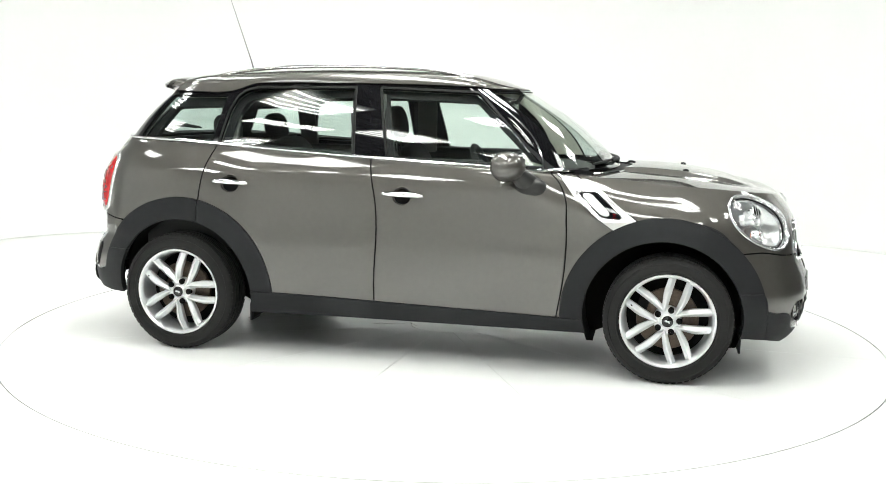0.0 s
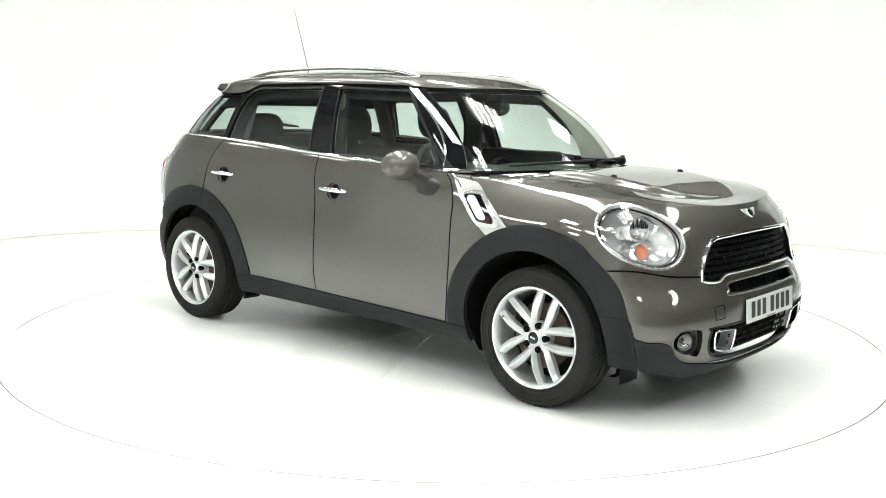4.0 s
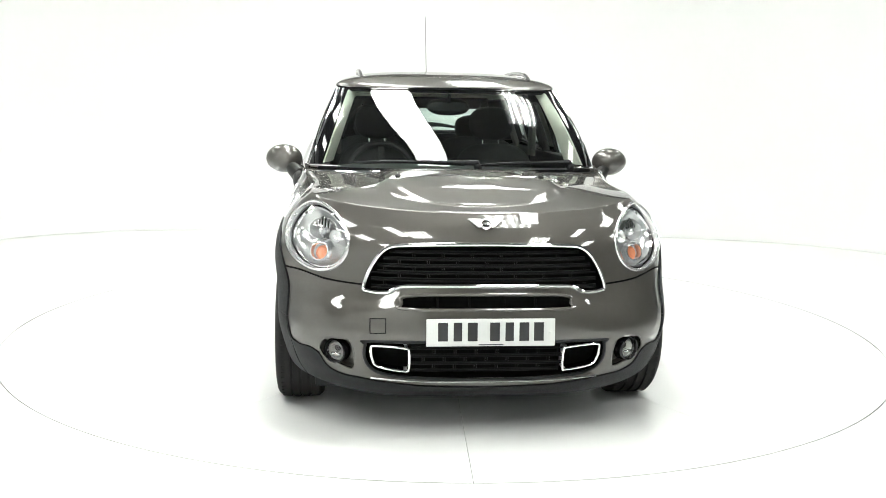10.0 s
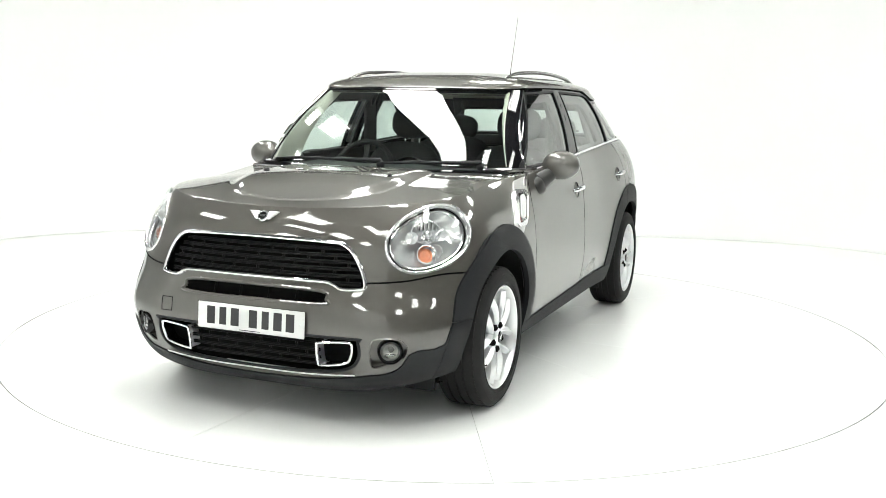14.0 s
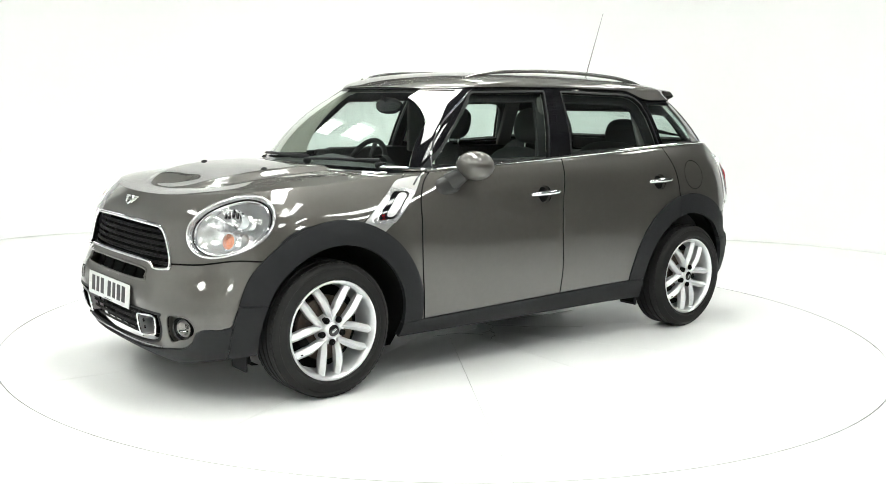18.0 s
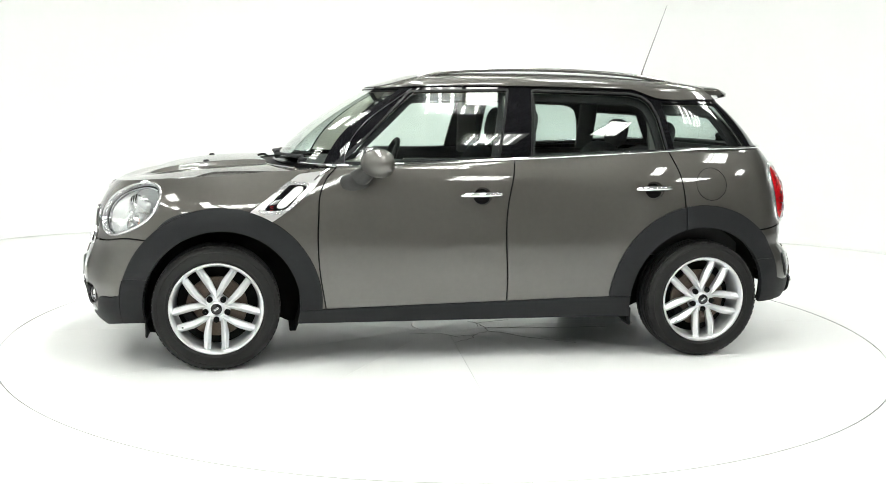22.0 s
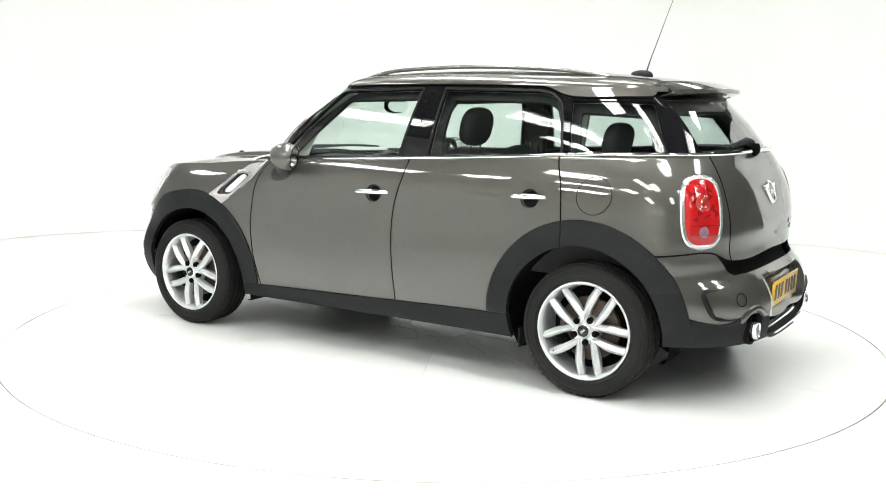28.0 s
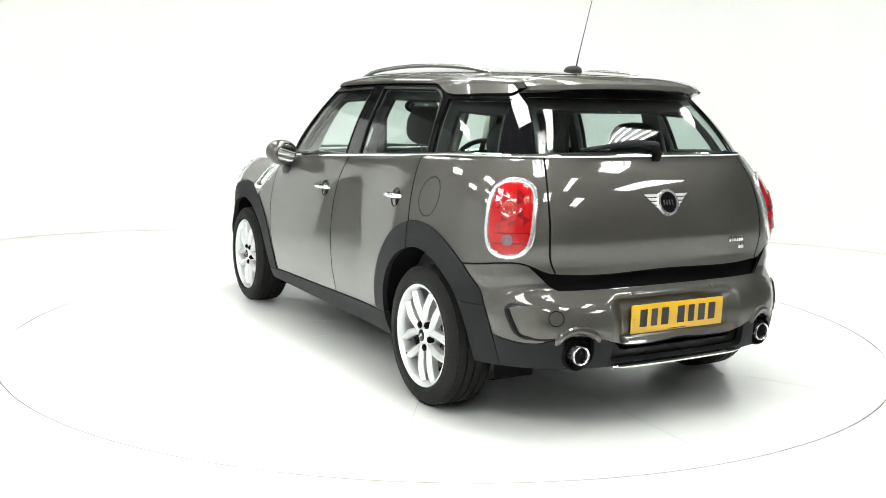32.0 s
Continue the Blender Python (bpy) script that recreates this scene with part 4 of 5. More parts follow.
# headlamps
lamp_left = left_of(BODY.cut(HEADLAMP)[0])
hp, hn = evened(*border(lamp_left), 72)
lamp_c = hp.mean(0)
ax = hn.mean(0)
ax /= np.linalg.norm(ax)
for s in (1, -1):
    lamp = new("headlamp", None)
    lamp.parent = car
    tagged(lamp, "round clear headlamp in a chrome ring")
    fix = (lambda q: q) if s > 0 else flip
    part("lamp_ring", fix(ring_strip(hp, hn, 0.013, 0.010, 0.01)), PLATED, lamp, "chrome headlamp ring")
    lens = lamp_left.moved(0.004).tidy()
    lv = (lens.v.tolist(), lens.f)
    ob = part("lens", (*fix(lv), 60), LENS, lamp, "clear glass lens")
    ob.visible_shadow = False
    # bowl behind the lens
    v, f = [], []
    steps = [(1.0, 0.0), (0.97, 0.03), (0.86, 0.06), (0.66, 0.085), (0.40, 0.10), (0.0, 0.105)]
    for k, d in steps:
        for q in hp:
            v.append(tuple(lamp_c + (q - lamp_c) * k - ax * d - (0 if d else 0.006) * ax))
    n = len(hp)
    for i in range(len(steps) - 1):
        for j in range(n):
            f.append((i * n + j, (i + 1) * n + j, (i + 1) * n + (j + 1) % n, i * n + (j + 1) % n))
    part("reflector", (*fix((v, f)), 50), LAMPBOWL, lamp, "bright silver reflector bowl")
    ahead = Vector(ax) * 0.45 + Vector((0.62, 0.0, 0.04))
    rot = ahead.to_track_quat("Y", "Z").to_matrix().to_4x4()

    def lamp_piece(name, shape, mat, dy, dz, depth, label=""):
        side = np.cross([0, 0, 1.0], ax)
        side /= np.linalg.norm(side)
        at = lamp_c + side * dy + np.array([0, 0, dz]) - ax * depth
        part(name, fix(put(shape, Matrix.Translation(at) @ rot)), mat, lamp, label)
    for k, mat, wide in ((0.915, DARK, 0.005), (0.875, CHROME, 0.010)):
        q = lamp_c + (hp - lamp_c) * k - ax * 0.016
        part("inner_ring", fix(ring_strip(q, hn, wide, 0.004, 0.008)), mat, lamp, "thin inner lamp ring")
    flutes = lathe([(0.012, -0.045), (0.030, -0.036), (0.052, -0.018), (0.070, 0.006), (0.078, 0.022), (0.083, 0.018), (0.07, -0.03)], 48)
    flutes = [(x * 0.74, y - 0.004 * (k % 2), z * 0.60) for k, (x, y, z) in enumerate(flutes[0])], flutes[1]
    lamp_piece("main_beam", flutes, LAMPBOWL, 0.004, 0.040, 0.050, "fluted silver main beam bowl")
    lamp_piece("bulb", lathe([(0.0005, 0.012), (0.009, 0.009), (0.015, 0.0), (0.016, -0.006), (0.016, -0.04)], 20), PLATED, 0.004, 0.030, 0.030, "headlamp bulb with a silver cap")
    lamp_piece("bulb_collar", lathe([(0.017, -0.02), (0.024, -0.012), (0.026, -0.02)], 28), CHROME, 0.004, 0.030, 0.050)
    lamp_piece("indicator_lamp", lathe([(0.0005, 0.008), (0.010, 0.0075), (0.011, 0.005), (0.022, 0.006), (0.031, 0.000), (0.032, -0.02)], 32), AMBER, -0.010, -0.064, 0.026, "amber indicator lamp")
    lamp_piece("indicator_ring", lathe([(0.0325, -0.025), (0.0330, 0.000), (0.035, 0.008), (0.040, 0.007), (0.043, -0.004), (0.043, -0.03)], 32), PLATED, -0.010, -0.064, 0.006, "silver ring round the indicator")
    for k in range(11):
        u = -1 + 2 * (k + 0.5) / 11
        lamp_piece("reflector_rib", box(0.0032, 0.010, 0.030 * math.sqrt(1 - u * u) + 0.010, 0.001), DARK if k % 2 else CHROME, 0.004 + 0.048 * u, 0.072 - 0.014 * abs(u), 0.040)
    for dy, dz, deep, size in ((0.062, 0.030, 0.045, 0.030), (-0.060, 0.020, 0.052, 0.026), (0.050, -0.040, 0.050, 0.026)):
        lamp_piece("reflector_facet", lathe([(0.0005, -0.012), (size * 0.5, -0.008), (size, 0.004), (size * 1.06, 0.0), (size, -0.02)], 20), LAMPBOWL, dy, dz, deep)

# tail lamps
tail_left = left_of(BODY.cut(TAILLAMP)[0])
tp, tn = evened(*border(tail_left), 72)
tail_c = tp.mean(0)
for s in (1, -1):
    lamp = new("tail_lamp", None)
    lamp.parent = car
    tagged(lamp, "upright red tail lamp in a chrome frame")
    fix = (lambda q: q) if s > 0 else flip
    part("lamp_frame", fix(ring_strip(tp, tn, 0.024, 0.014, 0.013)), PLATED, lamp, "chrome tail lamp frame")
    dome = lambda p: 0.003 + 0.022 * np.clip(-TAILLAMP(p) / 0.092, 0, 1) ** 0.5
    skin = tail_left.moved(dome).tidy()
    part("lens", (*fix((skin.v.tolist(), skin.f)), 60), RED, lamp, "glossy red lens")
    side_t = np.cross([0, 0, 1.0], tn.mean(0))
    side_t /= np.linalg.norm(side_t)
    tn_m = tn.mean(0) / np.linalg.norm(tn.mean(0))
    def on_lens(dh, dz):
        q = tail_c + side_t * dh + np.array([0, 0, dz])
        i = int(np.argmin(np.linalg.norm(np.cross(skin.v - q, tn_m), axis=1)))
        return skin.v[i], skin.n[i]
    for dz, rr, mat, lab in ((0.030, 0.036, TAILRING, "round tail light element"), (-0.100, 0.024, SMOKE, "smoky reversing light")):
        at, nn = on_lens(0.0, dz)
        rot = Vector(nn).to_track_quat("Y", "Z").to_matrix().to_4x4()
        part("lamp_element", fix(put(lathe([(0.0005, 0.004), (rr * 0.35, 0.003), (rr * 0.4, 0.001), (rr * 0.62, 0.003), (rr * 0.68, 0.001), (rr * 0.92, 0.0025), (rr, 0.0), (rr, -0.01)], 28), Matrix.Translation(at) @ rot)), mat, lamp, lab)
    for ring, (r0, r1, count) in enumerate(((0.040, 0.056, 12), (0.059, 0.078, 16))):
        for k in range(count):
            quad = []
            for rr, aa in ((r0, 0.08), (r1, 0.06), (r1, 0.94), (r0, 0.92)):
                an = 2 * math.pi * (k + aa) / count
                q, n = on_lens(rr * math.sin(an), 0.030 + rr * 1.25 * math.cos(an))
                quad.append(q + n * (0.0016 if rr == r0 else 0.0008))
            n = n * 0.002
            part("lens_facet", fix(([tuple(q) for q in quad] + [tuple(q - n * 2) for q in quad], [(0, 1, 2, 3), (0, 4, 5, 1), (1, 5, 6, 2), (2, 6, 7, 3), (3, 7, 4, 0)])), (DEEPRED, RED, RED, RED)[(k * 3 + ring) % 4] if ring else (RED, DEEPRED)[k % 2], lamp)
    for z in (-0.062, -0.115):
        pts = [on_lens(h, z) for h in np.linspace(-0.07, 0.07, 7)]
        part("lens_rib", fix(tube([q + n * 0.0005 for q, n in pts], 0.0026, 6)), DEEPRED, lamp)

# grilles
def nose(y, z, out):
    p, n = on_end(abs(y), z, out)
    return (p[0], p[1] if y >= 0 else -p[1], p[2])


def nose_ring(outline, out):
    return [nose(y, z, out) for y, z in outline]


def outline_tube(outline, radius, out, flat=1.0, n=8):
    return tube(nose_ring(outline, out), radius, n, True, flat)


grille = new("grille", None)
grille.parent = car
tagged(grille, "black slatted radiator grille in a chrome frame")
part("grille_frame", outline_tube(GRILLE, 0.0085, 0.004), CHROME, grille, "chrome grille frame")


def slat_pattern(owner, outline, rows, cell, back):
    """Rows of long cells, each edged by a bar above and below, with short uprights between them."""
    box_lo, box_hi = outline.min(0), outline.max(0)
    dz = (box_hi[1] - box_lo[1]) / rows
    for r in range(rows + 1):
        for lift in (-0.0042, 0.0042):
            z = box_lo[1] + dz * r + lift
            ys = np.linspace(box_lo[0], box_hi[0], 41)
            ok = inside(outline, np.stack([ys, np.full_like(ys, z)], 1)) < -0.004
            run = [y for y, k in zip(ys, ok) if k]
            if len(run) > 2:
                part("slat", tube([nose(y, z, back) for y in run], 0.0026, 6, False, 1.5), SLAT, owner)
        z = box_lo[1] + dz * r
        count = int(box_hi[0] / cell)
        for k in range(-count, count + 1):
            y = cell * (k + 0.5 * (r % 2))
            q = np.array([[y, z + dz * 0.1], [y, z + dz * 0.9]])
            if (inside(outline, q) < -0.006).all():
                for side in (-0.0045, 0.0045):
                    part("upright", tube([nose(y + side, z + dz * u, back - 0.002 + 0.002 * math.sin(math.pi * u)) for u in (0.08, 0.5, 0.92)], 0.0026, 6), SLAT, owner)


slat_pattern(grille, GRILLE, 7, 0.118, -0.022)
air_slot = new("air_slot", None)
air_slot.parent = car
tagged(air_slot, "narrow dark air slot under the grille")
part("slot_edge", outline_tube(SLOT_UP, 0.008, -0.004), PAINT, air_slot)
for y in (-0.2, -0.07, 0.07, 0.2):
    part("slot_bar", tube([nose(y, 0.545, -0.03), nose(y, 0.60, -0.03)], 0.006, 6), DARK, air_slot)
low_grille = new("lower_grille", None)
low_grille.parent = car
tagged(low_grille, "black slatted lower bumper grille")
MID = loop_through([(-0.30, 0.408), (-0.295, 0.268), (0, 0.255), (0.295, 0.268), (0.30, 0.408), (0, 0.41)], 4)
slat_pattern(low_grille, MID, 5, 0.085, -0.018)
part("grille_back", box(0.02, 1.04, 0.36, 0.004, (1.83, 0, 0.40)), DARK, low_grille, "dark panel behind the grilles")
part("grille_edge", outline_tube(LOW_GRILLE, 0.007, -0.002), CLAD, low_grille)
part("chin_strip", tube(smooth_path([nose(y, 0.2475 + 0.10 * max(abs(y) - 0.1, 0) ** 2, 0.008) for y in np.linspace(-0.46, 0.46, 13)], 2), 0.004, 6), CHROME, low_grille, "thin bright chin strip")
INTAKE = loop_through([(0.462, 0.385), (0.445, 0.400), (0.33, 0.392), (0.312, 0.375), (0.312, 0.305), (0.33, 0.294), (0.43, 0.311), (0.455, 0.340)], 4)
for s in (1, -1):
    duct = new("brake_duct", None)
    duct.parent = car
    tagged(duct, "dark air duct with a chrome frame")
    ring = [(y * s, z) for y, z in INTAKE]
    part("duct_frame", tube(nose_ring(ring, 0.005), 0.0055, 8, True), CHROME, duct, "chrome duct frame")
    v = nose_ring(ring, 0.0) + [(x - 0.06, y, z) for x, y, z in nose_ring(ring, 0.0)]
    n = len(ring)
    f = [(j, (j + 1) % n, n + (j + 1) % n, n + j) for j in range(n)]
    cheek = [q for q in f if sum(abs(v[i][1]) for i in q) / 4 < 0.335]
    part("duct_wall", (v, [q for q in f if q not in cheek], 60), GLOSS, duct)
    used = sorted({i for q in cheek for i in q})
    part("duct_cheek", ([v[i] for i in used], [tuple(used.index(i) for i in q) for q in cheek], 60), BRIGHT, duct, "chrome cheek inside the duct")
    part("duct_floor", (v[n:], [tuple(range(n))], 60), DARK, duct)
    # fog lamps
    fog = new("fog_lamp", None)
    fog.parent = car
    tagged(fog, "round fog lamp in a dark recess")
    c, nn = on_end(0.602, 0.362)
    c = np.array([c[0], s * c[1], c[2]])
    rot = Matrix.Rotation(radians(-90 + s * 32), 4, "Z")
    m = Matrix.Translation(c + np.array([-0.015, 0, 0])) @ rot
    part("fog_ring", put(lathe([(0.040, -0.03), (0.043, 0.01), (0.047, 0.016), (0.051, 0.010), (0.052, -0.03)], 36), m), GLOSS, fog)
    part("fog_bowl", put(lathe([(0.0005, -0.03), (0.018, -0.022), (0.031, -0.004), (0.034, -0.006), (0.041, -0.012)], 36), m), STEEL, fog, "silver fog lamp bowl")
    part("fog_shade", put(ball(0.024, 0.014, 0.008, (0, -0.004, -0.012)), m), CHROME, fog)
    fl = part("fog_lens", put(lathe([(0.0005, 0.016), (0.025, 0.013), (0.042, 0.006)], 36), m), LENS, fog)
    fl.visible_shadow = False
    edge = [(s * -y, z) for y, z in FOG]
    part("fog_surround", tube(nose_ring(edge, -0.002), 0.004, 6, True), PAINT, fog, "painted fog lamp surround")
    rim_f, back = nose_ring(edge, 0.0), nose_ring(edge, -0.035)
    nb = len(back)
    wall_f = [(j, (j + 1) % nb, nb + (j + 1) % nb, nb + j) for j in range(nb)]
    part("fog_recess", (rim_f + back, wall_f + [tuple(range(nb, 2 * nb))], 50), PAINT, fog)

# number plates, with plain bars for the characters
CHAR_W, CHAR_GAP = 0.048, 0.011


def number_plate(name, front, z0, z1, half, mat, x_c, tilt, label):
    t = new(name, None)
    t.parent = car
    sgn = 1 if front else -1
    t.matrix_basis = pose(x_c, 0.012 if front else 0.0, (z0 + z1) / 2, 0, tilt, 0 if front else 180)
    tagged(t, label)
    h = z1 - z0
    part("plate_board", box(0.006, 2 * half, h, 0.0028, (0, 0, 0), 2), mat, t)
    y = -(7 * CHAR_W + 6 * CHAR_GAP + 0.03) / 2 + CHAR_W / 2
    for k in range(7):
        if k == 3:
            y += 0.03
        part("character_bar", box(0.001, CHAR_W * (0.7 if k in (1, 4) else 0.82), 0.074, 0, (0.0036, y, 0.003)), INK, t)
        y += CHAR_W + CHAR_GAP
    part("maker_bar", box(0.001, 0.10, 0.003, 0, (0.0036, 0.0, -h / 2 + 0.007)), INK, t)
    for yy in (-half + 0.02, half - 0.02):
        part("plate_screw", lathe([(0.0005, 0.0055), (0.004, 0.005), (0.0045, 0.003)], 12, "x"), mat, t, m=pose(0, yy, 0))


number_plate("front_number_plate", True, 0.402, 0.512, 0.258, WHITEPLATE, 2.020, -4, "white reflective front number plate on the bumper")

# bonnet badge, washer jets, tow cover
badge_c, badge_n = on_end(0.0, 0.868, 0.006)
rot = Vector(badge_n).to_track_quat("X", "Z").to_matrix().to_4x4()


def wings(owner, m, size):
    """Two wings of four slanting bars each beside the badge's disc."""
    for s in (1, -1):
        out = []
        for k in range(4):
            z0, z1 = size * (0.27 - 0.17 * k), size * (0.39 - 0.17 * k)
            y_in = size * 0.36
            y0, y1 = size * (1.02 - 0.17 * k), size * (1.20 - 0.17 * k)
            ring = [(y_in, z0), (y0, z0), (y1, z1), (y_in, z1)]
            v = [(0.0035, s * y, z) for y, z in ring] + [(-0.002, s * (y + 0.002), z) for y, z in ring]
            f = [(0, 1, 2, 3), (0, 4, 5, 1), (1, 5, 6, 2), (2, 6, 7, 3), (3, 7, 4, 0)]
            out.append(put((v, f if s > 0 else [q[::-1] for q in f]), m))
        part("wing", merged(*out), BRIGHT, owner)


m = Matrix.Translation(badge_c) @ rot @ Matrix.Translation((0.004, 0, 0))
badge = new("front_badge", None)
badge.parent = car
tagged(badge, "chrome winged badge with a black centre")
wings(badge, m, 0.060)
part("badge_ring", put(lathe([(0.0175, 0.002), (0.0180, 0.006), (0.0235, 0.006), (0.026, 0.0)], 32, "x"), m), SOFTCHROME, badge)
part("badge_disc", put(lathe([(0.0005, 0.004), (0.018, 0.004)], 32, "x"), m), GLOSS, badge)
part("badge_bar", put(merged(*[box(0.002, 0.0045, 0.010, 0, (0.0048, q, 0)) for q in (-0.010, -0.003, 0.004, 0.010)]), m), CHROME, badge, "small silver bars on the badge")
tow = loop_through([(-0.462, 0.505), (-0.408, 0.507), (-0.405, 0.503), (-0.405, 0.455), (-0.41, 0.450), (-0.46, 0.448), (-0.466, 0.453), (-0.466, 0.50)], 3)
part("tow_cover", outline_tube(tow, 0.0018, 0.0), DARK, car, "seam of the square tow-eye cover")

# cowl, wipers, chrome line under the windscreen
cowl_row = [(1.10 - 0.20 * (abs(y) / 0.70) ** 2.2, y) for y in np.linspace(-0.70, 0.70, 29)]
v, f = [], []
for x, y in cowl_row:
    b = abs(y) / 0.7
    v += [(x - 0.005, y, 1.008 - 0.0 * b), (x - 0.11, y, 1.000), (x - 0.165 + 0.075 * b, y, 1.030)]
for k in range(28):
    for j in range(2):
        f.append((3 * k + j, 3 * k + j + 1, 3 * k + 3 + j + 1, 3 * k + 3 + j))
part("cowl", (v, f, 50), CLAD, car, "black plastic cowl under the windscreen")
part("bonnet_rear_strip", tube([(x, y, 1.020 - 0.008 * (abs(y) / 0.7) ** 2) for x, y in cowl_row], 0.008, 8), CHROME, car, "chrome strip along the windscreen base")


def screen_pt(y, z, out=0.0):
    d = (upper.v[:, 1] - y) ** 2 + (upper.v[:, 2] - z) ** 2 + np.where(upper.n[:, 0] < 0.2, 9, 0)
    i = int(np.argmin(d))
    p, n = upper.v[i], upper.n[i]
    x = p[0] - (n[1] * (y - p[1]) + n[2] * (z - p[2])) / n[0]
    return Vector((x, y, z)) + Vector(n) * out


for y0, y1, pv in ((-0.52, 0.02, 0.11), (0.10, 0.60, 0.60)):
    wiper = new("windscreen_wiper", None)
    wiper.parent = car
    tagged(wiper, "black windscreen wiper at rest")
    mid = (y0 + y1) / 2
    part("blade", tube([screen_pt(y, 1.046 + 0.010 * math.sin((y - y0) / (y1 - y0) * 3.1), 0.014) for y in np.linspace(y0, y1, 9)], [0.004] + [0.0075] * 7 + [0.004], 6), CLAD, wiper)
    pivot = Vector((0.975 if abs(pv) < 0.3 else 0.86, pv - 0.02, 1.045))
    part("arm", tube([pivot, pivot + Vector((0.0, 0, 0.02)), screen_pt((pv + mid) / 2, 1.050, 0.024), screen_pt(mid, 1.053, 0.018)], [0.016, 0.014, 0.010, 0.006], 8), CLAD, wiper)
    part("pivot_cap", ball(0.022, 0.022, 0.02, pivot, 14, 8), CLAD, wiper)

for s in (1, -1):
    part("screen_edge_strip", tube([screen_pt(s * (0.741 - (z - 1.04) * 0.362), z, 0.003) for z in np.linspace(1.035, 1.425, 10)], 0.0045, 6), CHROME, car, "thin chrome line beside the windscreen")

for s in (1, -1):
    # the pillar's lining runs back from the edge of the glass into the cabin
    v, f = [], []
    for k in range(13):
        u = k / 12
        z = 1.045 + 0.375 * u
        p = screen_pt(0.690 - (z - 1.03) * 0.362, z, -0.022)
        deep = 0.19 - 0.13 * u
        for dx, dy in ((0, 0), (-deep * 0.5, -0.030), (-deep, -0.044), (-deep, -0.032), (0, 0.012)):
            v.append((p[0] + dx, s * (p[1] + dy), z))
    for k in range(12):
        for j in range(5):
            a, b = k * 5 + j, k * 5 + (j + 1) % 5
            f.append((a, b, b + 5, a + 5) if s < 0 else (a, a + 5, b + 5, b))
    part("front_pillar_lining", (v, f, 50), CREAM, car, "pale lining of the front pillar")

# chrome belt line along the windows and round the back
for s in (1, -1):
    pts = []
    row, nrm = grid[0], upper.n[:grid.shape[1]]
    for i in range(0, grid.shape[1] // 2 + 1, 2):
        if row[i, 0] < 0.86:
            q = row[i] + nrm[i] * 0.011
            pts.append((q[0], s * q[1], q[2] + 0.004))
    part("belt_strip", tube(pts, 0.0115, 10, False, 0.8), CHROME, car, "chrome waistline strip")

# washer jets on the bonnet
for s in (1, -1):
    near = BODY.v - np.array([1.358, 0.335 * s, 1.02])
    i = int(np.argmin((near ** 2).sum(1)))
    at, nn = BODY.v[i], BODY.n[i] * np.sign(BODY.n[i][2])
    jet = put(ball(0.016, 0.012, 0.008, (0, 0, 0.001), 16, 8, 2.6), Matrix.Translation(at) @ Vector(nn).to_track_quat("Z", "X").to_matrix().to_4x4())
    part("washer_jet", jet, CLAD, car, "small black washer jet")

# door handles
for key, (xa, xb, z) in {"front": (0.055, -0.16, 0.885), "rear": (-0.893, -1.085, 0.919)}.items():
    for s in (1, -1):
        h = new("door_handle", None)
        h.parent = car
        tagged(h, "chrome bar handle over a round recess")
        fix = (lambda q: q) if s > 0 else flip
        path, rad = [], []
        ends = [on_side(xa + (xb - xa) * u, z + 0.006 * (u - 0.5)) for u in (0.0, 0.5, 1.0)]
        out = sum(n for _, n in ends) / 3
        for u in np.linspace(0, 1, 15):
            p = ends[0][0] * (1 - u) * (1 - 2 * u) + ends[1][0] * 4 * u * (1 - u) + ends[2][0] * u * (2 * u - 1)
            path.append(p + out * (0.012 + 0.018 * math.sin(math.pi * u) ** 0.5))
            rad.append(0.0065 + 0.0065 * math.sin(math.pi * u) ** 0.4)
        part("handle_bar", fix(tube(path, rad, 14)), CHROME, h, "polished chrome handle bar")
        c, n = on_side(*HANDLES[key])
        mm = Matrix.Translation(c) @ Vector(n).to_track_quat("Y", "Z").to_matrix().to_4x4()
        part("handle_recess", fix(put(lathe([(0.0005, -0.045), (0.022, -0.042), (0.038, -0.030), (0.047, -0.014), (0.0515, 0.0)], 36), mm @ Matrix.Diagonal((1, 1, 0.92, 1)))), PAINT, h, "round hollow behind the handle")

# side scoops
SCOOP = np.array([(0.881, 0.984), (0.79, 0.998), (0.745, 1.000), (0.813, 0.914), (0.930, 0.812), (1.027, 0.748), (1.135, 0.796)])
SCOOP_RING = np.array([(0.950, 0.939), (0.930, 0.947), (0.838, 0.942), (0.822, 0.934), (0.818, 0.920), (0.936, 0.800), (0.957, 0.790), (1.070, 0.789), (1.084, 0.795), (1.086, 0.808)])
SCOOP_IN = np.array([(0.931, 0.926), (0.922, 0.930), (0.848, 0.928), (0.840, 0.919), (0.950, 0.815), (0.964, 0.809), (1.042, 0.804), (1.056, 0.808), (1.056, 0.818)])
SCOOP_LENS = np.array([(0.900, 0.923), (0.862, 0.923), (0.855, 0.914), (0.957, 0.820), (0.986, 0.818), (1.000, 0.826), (0.991, 0.839)])
sc, _ = BODY.cut(lambda p: np.where(p[:, 1] > 0.5, inside(SCOOP, xz(p)), 9))
sc_all, sc_plate = sc.cut(lambda p: inside(SCOOP_RING, xz(p)))
sc_in, sc_rim = sc_all.cut(lambda p: inside(SCOOP_IN, xz(p)))
sc_lens, sc_dark = sc_in.cut(lambda p: inside(SCOOP_LENS, xz(p)))


